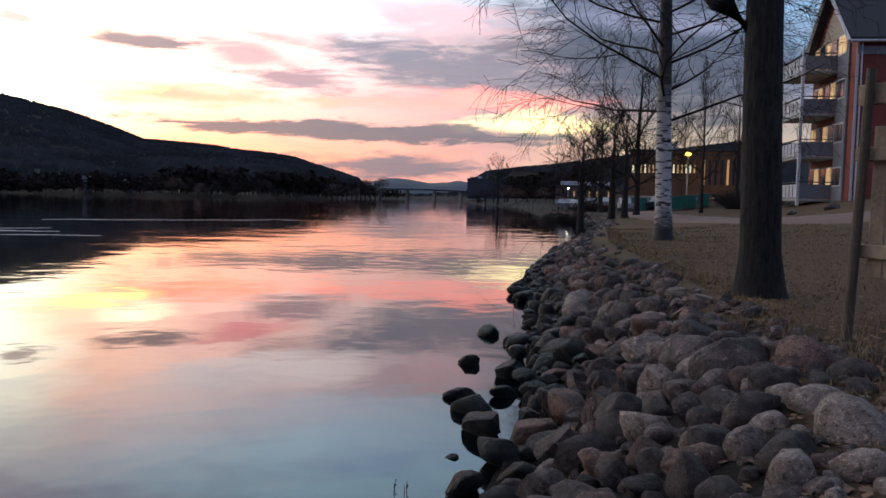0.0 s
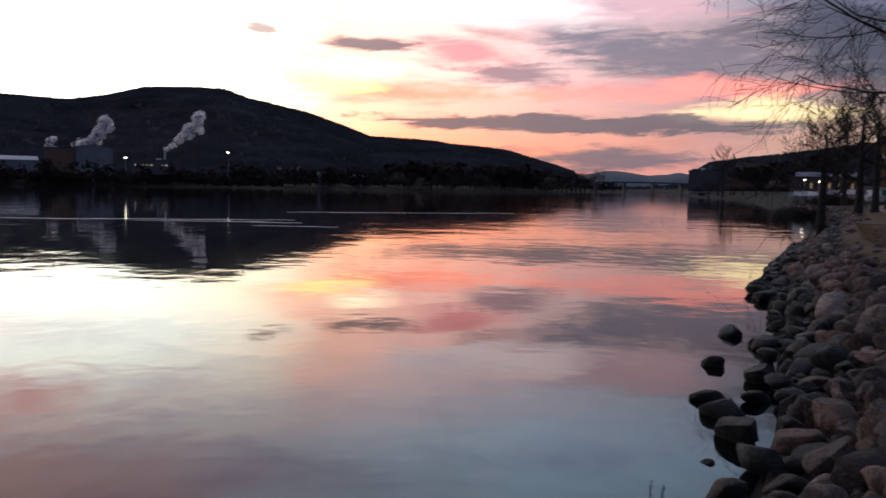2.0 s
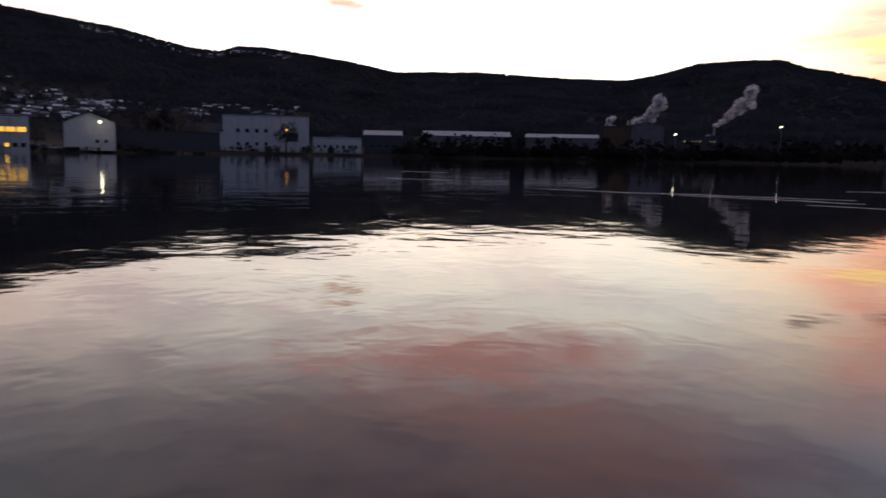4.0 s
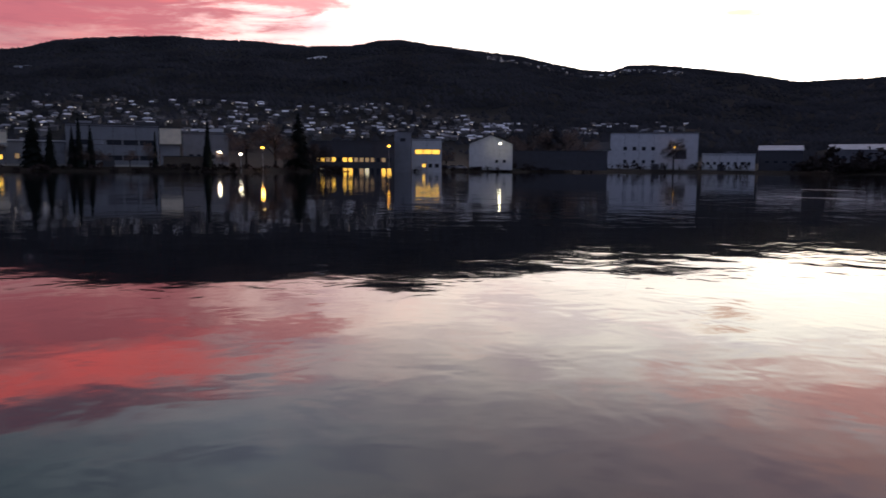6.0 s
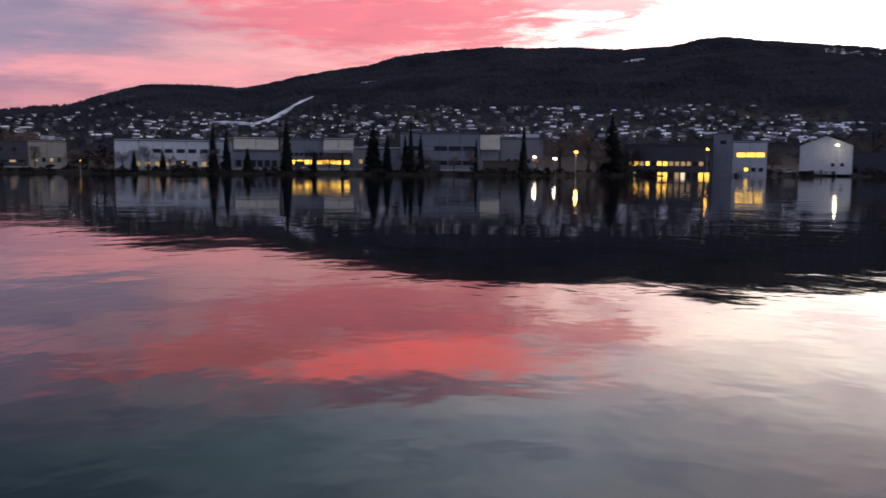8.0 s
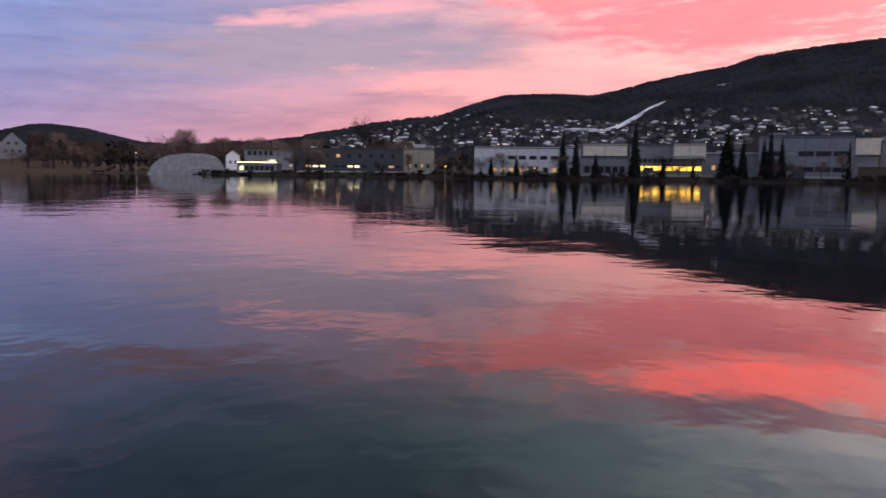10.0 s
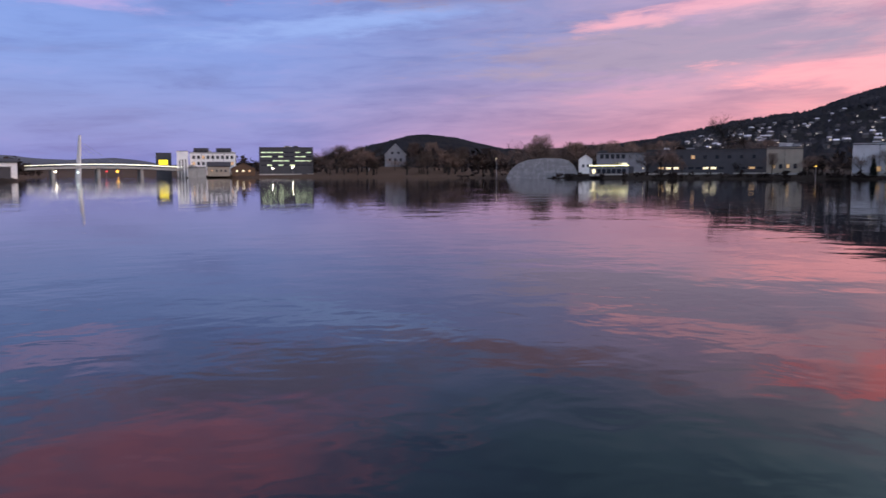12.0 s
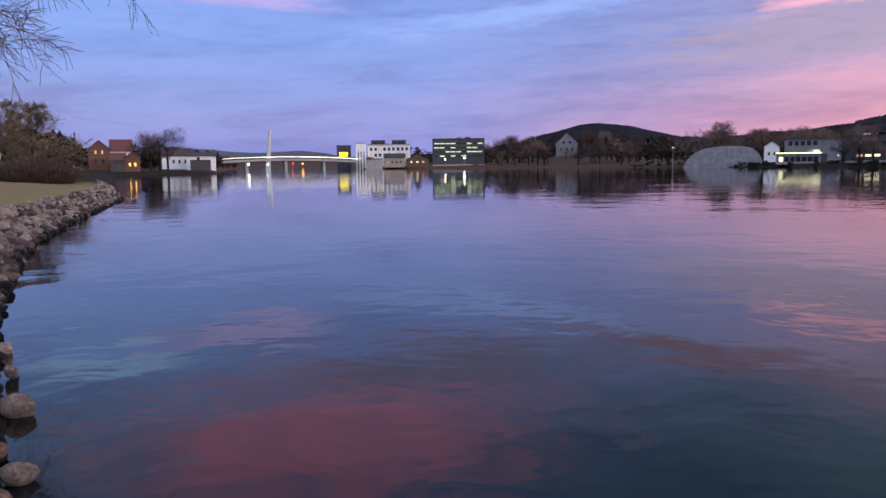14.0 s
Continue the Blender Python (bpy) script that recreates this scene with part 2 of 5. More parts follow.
def water_material():
    """Slow dark river: a mirror with long low ripples."""
    m = bpy.data.materials.new("river_water")
    m.use_nodes = True
    k = Nodes(m.node_tree)
    shader = m.node_tree.nodes["Principled BSDF"]
    shader.inputs["Base Color"].default_value = (.001, .0022, .0035, 1)
    shader.inputs["Roughness"].default_value, shader.inputs["IOR"].default_value = .035, 1.33
    place = k.add("ShaderNodeNewGeometry").outputs["Position"]
    ripples = k.noise(place, 1.1, 2.0, .5, .3)
    swell = k.noise(place, .22, 2.0, .5)
    calm = k.span(k.noise(place, .03, 3.0), .35, .7, .25, 1.0)
    wave = k.math("ADD", k.math("MULTIPLY", ripples, .25), k.math("MULTIPLY", swell, 1.0))
    cat_paw = k.noise(place, 5.0, 2.0, .5, .2)
    wave = k.math("ADD", wave, k.math("MULTIPLY", cat_paw, .015))
    part_of = k.add("ShaderNodeSeparateXYZ")
    k.feed(part_of.inputs[0], place)
    breeze = k.span(part_of.outputs[1], -50.0, 5.0, 1.15, 1.0)
    relief = k.add("ShaderNodeBump", Distance=.09)
    k.feed(relief.inputs["Strength"], k.math("MULTIPLY", k.math("MULTIPLY", calm, breeze), .5))
    k.feed(relief.inputs["Height"], wave)
    k.feed(shader.inputs["Normal"], relief.outputs[0])
    return m


GROUND, WATER = ground_material(), water_material()


def stone_material(name, base, stain, rough, tone):
    """Field stone: mottled, with pale lichen patches and a pitted skin, the pits' shade painted dark."""
    m = bpy.data.materials.new(name)
    m.use_nodes = True
    k = Nodes(m.node_tree)
    shader = m.node_tree.nodes["Principled BSDF"]
    shift = k.add("ShaderNodeVectorMath")
    k.feed(shift.inputs[0], k.add("ShaderNodeTexCoord").outputs["Object"])
    luck = k.add("ShaderNodeObjectInfo").outputs["Random"]
    island = k.add("ShaderNodeNewGeometry").outputs["Random Per Island"]
    chance = k.math("FRACT", k.math("ADD", luck, island))
    lift = k.add("ShaderNodeCombineXYZ")
    for i in range(3):
        k.feed(lift.inputs[i], k.math("MULTIPLY", chance, 37.0 + i * 11))
    k.feed(shift.inputs[1], lift.outputs[0])
    place = shift.outputs[0]
    big, mid, fine = k.noise(place, 2.6, 5.0, .6, .4), k.noise(place, 9.0, 6.0, .7), k.noise(place, 46.0, 4.0, .7)
    colour = k.mix(k.span(big, .36, .62), (*base, 1), (*stain, 1))
    colour = k.mix(k.span(mid, .56, .68, 0.0, .8), colour, (base[0] * 2.1, base[1] * 2.1, base[2] * 2.1, 1))
    # Low spots of the relief go dark, crevice shade put into the colour.
    colour = k.mix(k.span(mid, .32, .47, .9, 0.0), colour, (.016, .014, .013, 1))
    shade = k.math("MULTIPLY", k.math("MULTIPLY_ADD", k.math("POWER", chance, 2.0), 2.0 * tone, 1.0 - tone * .6), k.span(fine, .3, .7, .5, 1.4))
    grey = k.add("ShaderNodeCombineXYZ")
    for i in range(3):
        k.feed(grey.inputs[i], shade)
    k.feed(shader.inputs["Base Color"], k.mix(1.0, colour, grey.outputs[0], "MULTIPLY"))
    k.feed(shader.inputs["Roughness"], k.span(mid, .3, .7, rough - .1, rough + .12))
    relief = k.add("ShaderNodeBump", Strength=1.0, Distance=.09)
    k.feed(relief.inputs["Height"], k.math("ADD", k.math("MULTIPLY", mid, .8), k.math("MULTIPLY", fine, .25)))
    k.feed(shader.inputs["Normal"], relief.outputs[0])
    return m


STONE = stone_material("fieldstone", (.165, .126, .112), (.064, .047, .041), .78, .72)
STONE_WARM = stone_material("reddish_fieldstone", (.235, .138, .105), (.10, .062, .05), .78, .6)
STONE_WET = stone_material("wet_stone", (.016, .015, .015), (.011, .010, .010), .5, .3)
STONE_WET.node_tree.nodes["Principled BSDF"].inputs["Specular IOR Level"].default_value = .22
STONE_PALE = stone_material("pale_granite", (.43, .345, .295), (.25, .185, .148), .75, .3)


def bark_material():
    """Rough old bark, furrowed along the trunk, with moss and grey lichen low down."""
    m = bpy.data.materials.new("dark_bark")
    m.use_nodes = True
    k = Nodes(m.node_tree)
    shader = m.node_tree.nodes["Principled BSDF"]
    place = k.add("ShaderNodeTexCoord").outputs["Object"]
    along = k.add("ShaderNodeMapping")
    along.inputs["Scale"].default_value = (15.0, 15.0, 2.6)
    k.feed(along.inputs["Vector"], place)
    furrow, blotch = k.noise(along.outputs[0], 1.5, 7.0, .7, .6), k.noise(place, 2.2, 5.0)
    colour = k.mix(k.span(furrow, .38, .62), (.008, .007, .006, 1), (.038, .031, .027, 1))
    colour = k.mix(k.span(blotch, .52, .72, 0.0, .5), colour, (.052, .05, .036, 1))
    k.feed(shader.inputs["Base Color"], colour)
    shader.inputs["Roughness"].default_value = .92
    relief = k.add("ShaderNodeBump", Strength=1.0, Distance=.10)
    k.feed(relief.inputs["Height"], furrow)
    k.feed(shader.inputs["Normal"], relief.outputs[0])
    return m


BARK = bark_material()
TWIG = material("twigs", (.03, .025, .023), .9, vary=.2, scale=2.0, bump=0, gloss=.1)
BROWN_TWIG = material("brown_twigs", (.17, .12, .10), .9, vary=.2, scale=2.0, bump=0, gloss=.1)
SHRUB = material("shrub_stems", (.10, .072, .058), .9, vary=.2, scale=2.0, bump=0, gloss=.1)
GOLD_TWIG = material("willow_twigs", (.21, .16, .105), .9, vary=.2, scale=2.0, bump=0, gloss=.1)
NEEDLES = material("spruce_needles", (.012, .015, .013), .9, vary=.4, scale=.5, bump=0, gloss=.05)
HILL = material("hill_woods", (.030, .031, .036), .95, vary=.3, scale=.01, bump=0, gloss=.0)
WOODS = material("bare_woods", (.034, .027, .025), .95, vary=.4, scale=.05, bump=0, gloss=.0)
WHITE = material("white_render", (.58, .58, .60), .8, vary=.08, scale=.6, bump=.1)
WHITE_HOUSE = material("white_painted_boards", (.85, .85, .84), .7, vary=.06, scale=.8, bump=.15)
SHED = material("weathered_shed_boards", (.15, .15, .165), .8, vary=.2, scale=.4, bump=.1)
GREY = material("grey_cladding", (.21, .215, .24), .7, vary=.1, scale=.5, bump=.1)
DARK = material("dark_cladding", (.06, .06, .07), .7, vary=.15, scale=.5, bump=.1)
BROWN = material("brown_cladding", (.13, .075, .045), .8, vary=.15, scale=.8, bump=.1)
BEIGE = material("beige_render", (.36, .31, .25), .8, vary=.1, scale=.6, bump=.1)
CREAM = material("cream_boards", (.74, .65, .52), .75, vary=.1, scale=.6, bump=.1)
BRICK = material("red_brick", (.15, .072, .052), .85, vary=.2, scale=2.0, bump=.2)
RED = material("red_painted_boards", (.21, .05, .035), .7, vary=.15, scale=1.0, bump=.2)
ROOF = material("dark_roof", (.045, .045, .05), .8, vary=.2, scale=.7, bump=.2)
ROOF_PALE = material("frosted_roof", (.38, .39, .42), .7, vary=.15, scale=.3, bump=.1)
TILE = material("red_roof_tiles", (.13, .05, .042), .8, vary=.2, scale=1.0, bump=.2)
TIMBER = material("weathered_timber", (.33, .25, .17), .85, vary=.25, scale=3.0, bump=.4, grain=25.0)
TIMBER_DARK = material("tarred_timber", (.10, .075, .055), .85, vary=.25, scale=3.0, bump=.4, grain=25.0)
PAVING = material("gravel_path", (.17, .108, .083), .95, vary=.15, scale=1.5, bump=.4)
CONCRETE = material("concrete", (.36, .35, .33), .85, vary=.15, scale=.8, bump=.2)
METAL = material("galvanised_steel", (.35, .36, .38), .4, .8, vary=.1)
GREEN = material("green_painted_steel", (.03, .16, .12), .5, vary=.1, scale=1.0)
SNOW = material("old_snow", (.52, .54, .60), .8, vary=.35, scale=.05, bump=0)
GLASS = material("window_glass", (.03, .035, .045), .08, vary=.05, bump=0, ior=1.5)
GLASS_PALE = material("greenhouse_glass", (.27, .275, .30), .25, vary=.15, scale=.6, bump=0)
WARM = lamp_material("warm_window_light", (1.0, .55, .08), 2.4)
WARM_DIM = lamp_material("dim_window_light", (1.0, .62, .28), .28)
PALE = lamp_material("pale_window_light", (1.0, .86, .55), 1.0)
BULB = lamp_material("white_lamp", (1.0, .86, .62), 24.0)
SODIUM = lamp_material("sodium_lamp", (1.0, .42, .04), 12.0)
COOL = lamp_material("cool_lamp", (.75, 1.0, .85), 6.0)
REDLIGHT = lamp_material("red_lamp", (1.0, .05, .05), 3.0)


# ---- building blocks ----
def part(name, bm, mat, parent=None, label="", smooth=False):
    """Links a bmesh as one mesh object, under its thing if there is one."""
    mesh = bpy.data.meshes.new(name)
    bm.to_mesh(mesh)
    bm.free()
    if smooth:
        mesh.polygons.foreach_set("use_smooth", [True] * len(mesh.polygons))
    mesh.materials.append(mat)
    ob = new(name, mesh)
    ob.parent = parent
    if label:
        tagged(ob, label)
    return ob


def raw(name, verts, faces, mat, parent=None, smooth=False):
    mesh = bpy.data.meshes.new(name)
    mesh.from_pydata(verts, [], faces)
    if smooth:
        mesh.polygons.foreach_set("use_smooth", [True] * len(mesh.polygons))
    mesh.materials.append(mat)
    ob = new(name, mesh)
    ob.parent = parent
    return ob


def box(bm, x0, x1, y0, y1, z0, z1, bevel=0.0):
    made = bmesh.ops.create_cube(bm, size=1.0, matrix=Matrix.Translation(((x0 + x1) / 2, (y0 + y1) / 2, (z0 + z1) / 2)) @ Matrix.Diagonal((x1 - x0, y1 - y0, z1 - z0, 1)))
    if bevel:
        edges = {e for v in made["verts"] for e in v.link_edges}
        bmesh.ops.bevel(bm, geom=list(edges), offset=bevel, segments=1, affect="EDGES")
    return bm


def boxed(*args, bevel=0.0):
    return box(bmesh.new(), *args, bevel=bevel)


def rod(bm, a, b, r0, r1=None, sides=8):
    """A tapered rod from a to b."""
    a, b = Vector(a), Vector(b)
    way = b - a
    turn = way.to_track_quat("Z", "Y").to_matrix().to_4x4()
    bmesh.ops.create_cone(bm, cap_ends=True, segments=sides, radius1=r0, radius2=r0 if r1 is None else r1, depth=way.length, matrix=Matrix.Translation((a + b) / 2) @ turn)
    return bm


def prism(profile, y0, y1):
    """A solid with the outline profile in x and z, from y0 to y1."""
    bm = bmesh.new()
    front = [bm.verts.new((x, y0, z)) for x, z in profile]
    back = [bm.verts.new((x, y1, z)) for x, z in profile]
    bm.faces.new(front)
    bm.faces.new(back[::-1])
    for i in range(len(profile)):
        j = (i + 1) % len(profile)
        bm.faces.new((front[j], front[i], back[i], back[j]))
    bmesh.ops.recalc_face_normals(bm, faces=bm.faces)
    return bm


def empty(name, m, label, category, group=""):
    ob = new(name)
    ob.matrix_world = m
    return tagged(ob, label, category, group)


def polar(az, far):
    """The place at an azimuth (degrees to the left of +y) and a distance."""
    return -math.sin(radians(az)) * far, math.cos(radians(az)) * far


def rise(el, far):
    return EYE + far * math.tan(radians(el))


# ---- the lie of the land ----
SHORE_Y = [-600, -190, -91, -62, -35.5, -25.6, -20.5, -13.6, -10.1, -8.1, -6.7, -3, 0, 3, 5.9, 7.2, 9, 12.4, 22.7, 34, 41.5, 55, 71, 98, 112, 232, 432, 900]
SHORE_X = [90, 26, 11.9, 7.3, 5.9, 5.1, 4.2, 2.9, 2.0, 1.4, 1.1, -.4, -1.15, -.5, .43, .74, 1.04, 1.42, 2.45, 4.7, 7.0, 10.2, 13.4, 14.6, 13.6, 22, 11, 20]
FAR_AZ = [-3, 3, 5, 9, 20, 35, 50, 64, 77, 97, 120, 140, 156, 168, 171, 172.5, 180.6, 181.3, 184, 187, 192]
FAR_R = [950, 950, 800, 470, 430, 415, 400, 380, 310, 232, 228, 270, 370, 440, 445, 700, 700, 270, 258, 232, 200]
RIDGE_AZ = [-60, -20, -15, -10, -7, -5, -3, -2.2, -1.6, 1.9, 4.6, 5.6, 6.2, 7.6, 9.2, 10.8, 12.8, 14.7, 16.2, 18.5, 20.9, 22.4, 23.8, 25.3, 27.2, 29.4, 31, 33.6, 36.2, 38.4, 40.8, 44.8, 47.8, 51.2, 54.4, 57.2, 58.8, 60.5, 63.6, 66.4, 68.1, 69.4, 71.1, 73.4, 75.7, 78.4, 82, 84, 85.6, 87.7, 90.9, 94.4, 97.2, 99.5, 102.5, 105, 106.9, 108.5, 111.5, 113.8, 115.7, 117.5, 119.5, 121.4, 123.7, 124.9, 126.5, 128.4, 130.5, 133.2, 135.5, 138.2, 140.4, 144, 147, 148.9, 150.5, 152.2, 154.3, 155.5, 157, 158.3, 160, 165, 174, 180, 186, 200, 230]
RIDGE_EL = [2.8, 4.2, 3.5, 2.8, 2.4, 2.2, 1.9, 1.4, 0.12, 0.12, 0.15, 0.6, 1.2, 1.65, 2.1, 2.6, 2.85, 2.98, 3.2, 3.35, 3.45, 4.05, 4.5, 5, 5.4, 5.85, 6.4, 6.38, 6.23, 5.6, 5.15, 5.25, 5.42, 5.65, 5.6, 5.52, 5.87, 6.17, 6.6, 6.92, 6.9, 6.5, 6.65, 7.12, 7.65, 7.97, 8.42, 8.7, 8.65, 8.2, 8.12, 8.33, 8.3, 8.42, 8.2, 7.95, 7.65, 7.1, 6.62, 6.15, 5.65, 5.28, 5.38, 5.4, 5.3, 5.02, 4.5, 3.85, 3.65, 3.28, 2.78, 2.28, 1.95, 1.7, 1.6, 1.72, 2.07, 2.47, 2.65, 2.55, 2.1, 1.7, 1.3, 0.8, 0.55, 0.6, 0.6, 1, 1.5]
RIDGE_R = 1900.0


def shore(y):
    return float(np.interp(y, SHORE_Y, SHORE_X))


def smooth(a, b, v):
    v = min(max((v - a) / (b - a), 0.0), 1.0)
    return v * v * (3 - 2 * v)


def land(x, y):
    """The height of the ground: river bed, stone bank, lawn, far shore, hills."""
    r = math.hypot(x, y)
    az = math.degrees(math.atan2(-x, y))
    az += 360 if az < -100 else 0
    z = -1.6
    d = x - shore(y)
    far = float(np.interp(az, FAR_AZ, FAR_R)) if az < 215 else 1e9
    near = d > -4 and (az < 4 or az > 176 or r < 30)
    if near:
        z = -1.6 + 1.6 * smooth(-3, 0, d) + 1.05 * smooth(-.1, 2.4, d) + .45 * smooth(3, 11, d) + 1.35 * smooth(9, 19, d)
        z += .05 * noise.noise((x * .5, y * .5, 0)) * smooth(.5, 3, d)
        if d > 120:
            z += (RIDGE_R * math.tan(radians(float(np.interp(az if az < 230 else az - 360, RIDGE_AZ, RIDGE_EL)))) * .9) * smooth(250, RIDGE_R, r)
    if r > far and -6 < az < 215:
        top = rise(float(np.interp(az, RIDGE_AZ, RIDGE_EL)), RIDGE_R)
        z2 = -.8 + 2.0 * smooth(0, 5, r - far) + .6 * smooth(10, 60, r - far)
        z2 += 4.5 * math.exp(-((az - 157) / 4) ** 2) * smooth(30, 95, r - far)
        u = min(max((r - far - 120) / (RIDGE_R - far - 120), 0), 1)
        climb = u * u * (1.6 - .6 * u) if r < RIDGE_R else 1 - .35 * smooth(RIDGE_R, 4500, r)
        z2 += max(top - 2, 0) * climb + noise.fractal((x * .004, y * .004, 3), 1, 2, 4) * 14 * smooth(0, .3, u) * (1 - smooth(.85, 1, u))
        z = max(z, z2)
    return z


def ground_sheet():
    rings, r = [0.6], 0.6
    while r < 4700:
        r *= 1.055 if r < 80 else 1.045
        rings.append(r)
    turns = 720
    verts = [(0, 0, land(0, 0))]
    for r in rings:
        for i in range(turns):
            x, y = polar(i * 360 / turns, r)
            verts.append((x, y, land(x, y)))
    faces = [(0, 1 + i, 1 + (i + 1) % turns) for i in range(turns)]
    for k in range(len(rings) - 1):
        a, b = 1 + k * turns, 1 + (k + 1) * turns
        faces += [(a + i, b + i, b + (i + 1) % turns, a + (i + 1) % turns) for i in range(turns)]
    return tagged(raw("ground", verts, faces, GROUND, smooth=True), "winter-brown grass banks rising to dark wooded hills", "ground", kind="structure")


ground_sheet()


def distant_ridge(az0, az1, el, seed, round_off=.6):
    """A far ridge beyond the valley's bends, with haze put into its pale blue colour."""
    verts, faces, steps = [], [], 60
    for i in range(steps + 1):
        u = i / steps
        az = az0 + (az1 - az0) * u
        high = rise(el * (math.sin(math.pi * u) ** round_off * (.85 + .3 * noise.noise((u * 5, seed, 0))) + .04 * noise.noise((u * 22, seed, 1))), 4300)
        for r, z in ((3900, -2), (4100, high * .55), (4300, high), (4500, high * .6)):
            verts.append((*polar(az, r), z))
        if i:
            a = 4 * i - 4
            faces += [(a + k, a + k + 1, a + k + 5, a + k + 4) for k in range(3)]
    tagged(raw("backdrop", verts, faces, HAZED, smooth=True), "distant ridge beyond the valley, coloured pale blue for haze", "hill", kind="structure")


# Haze is painted in: the woods' colour is lifted towards pale blue.
HAZED = material("hazed_woods", (.075, .083, .105), .95, vary=.2, scale=.004, bump=0)
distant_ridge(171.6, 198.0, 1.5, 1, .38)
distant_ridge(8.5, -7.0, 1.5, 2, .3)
bm = bmesh.new()
bmesh.ops.create_circle(bm, cap_ends=True, segments=128, radius=4700)
tagged(part("water", bm, WATER), "calm dark river reflecting a pink sunset", "river", kind="structure")


# ---- stones of the bank ----
def stone_mesh(seed, mat, fine=3):
    """One rounded, faceted stone of unit size."""
    rnd = random.Random(seed)
    bm = bmesh.new()
    bmesh.ops.create_icosphere(bm, subdivisions=fine, radius=.5)
    cuts = []
    worn = seed % 7 in (0, 3, 5)
    for _ in range(10 if worn else 16):
        v = Vector((rnd.gauss(0, 1), rnd.gauss(0, 1), rnd.gauss(0, .8))).normalized()
        cuts.append((v, rnd.uniform(.29, .42) if worn else rnd.uniform(.22, .38)))
    for v in bm.verts:
        p = v.co.copy()
        for way, depth in cuts:
            over = p.dot(way) - depth
            if over > 0:
                p -= way * over * (.8 if worn else .95)
        p *= 1 + .10 * noise.noise(p * 2.2 + Vector((seed * 7.1, 0, 0))) + .075 * noise.noise(p * 5 + Vector((0, seed * 3.3, 0))) + .03 * noise.noise(p * 14 + Vector((0, 0, seed * 5.1)))
        v.co = p
    mesh = bpy.data.meshes.new("stone")
    bm.to_mesh(mesh)
    bm.free()
    mesh.polygons.foreach_set("use_smooth", [True] * len(mesh.polygons))
    mesh.set_sharp_from_angle(angle=radians(50 if worn else 22))
    mesh.materials.append(mat)
    return mesh


BIG_STONES = [(2.3, 6.2, .62, 0), (2.23, 7.79, .36, 2), (2.02, 8.77, .5, 0), (1.93, 10.59, .41, 0), (1.4, 9.23, .4, 1), (1.63, 5.82, .33, 0), (1.73, 5.35, .34, 0), (1.9, 4.7, .52, 0),
              (1.66, 4.14, .3, 2), (1.72, 3.82, .36, 0), (2.25, 4.52, .38, 2), (2.12, 3.97, .42, 2), (1.9, 3.42, .29, 2), (1.65, 3.31, .19, 2), (1.62, 2.98, .25, 1), (1.41, 4.23, .33, 1),
              (1.33, 4.86, .35, 1), (1.08, 4.76, .31, 0), (.95, 6.15, .62, 0), (.82, 6.95, .48, 1), (.58, 5.65, .28, 0), (1.32, 3.62, .33, 0), (1.36, 3.2, .33, 1), (1.25, 7.38, .58, 1)]
WET_STONES = [(.74, 12.74, .42), (.39, 10.41, .38), (.25, 8.7, .34), (.35, 8.13, .4), (.71, 8.69, .24), (.45, 7.3, .42), (.11, 6.58, .17), (.5, 6.44, .36), (.2, 5.74, .26),
              (1.69, -9.63, .42), (1.3, -8.25, .5), (.88, -6.54, .42), (2.09, -10.93, .34)]


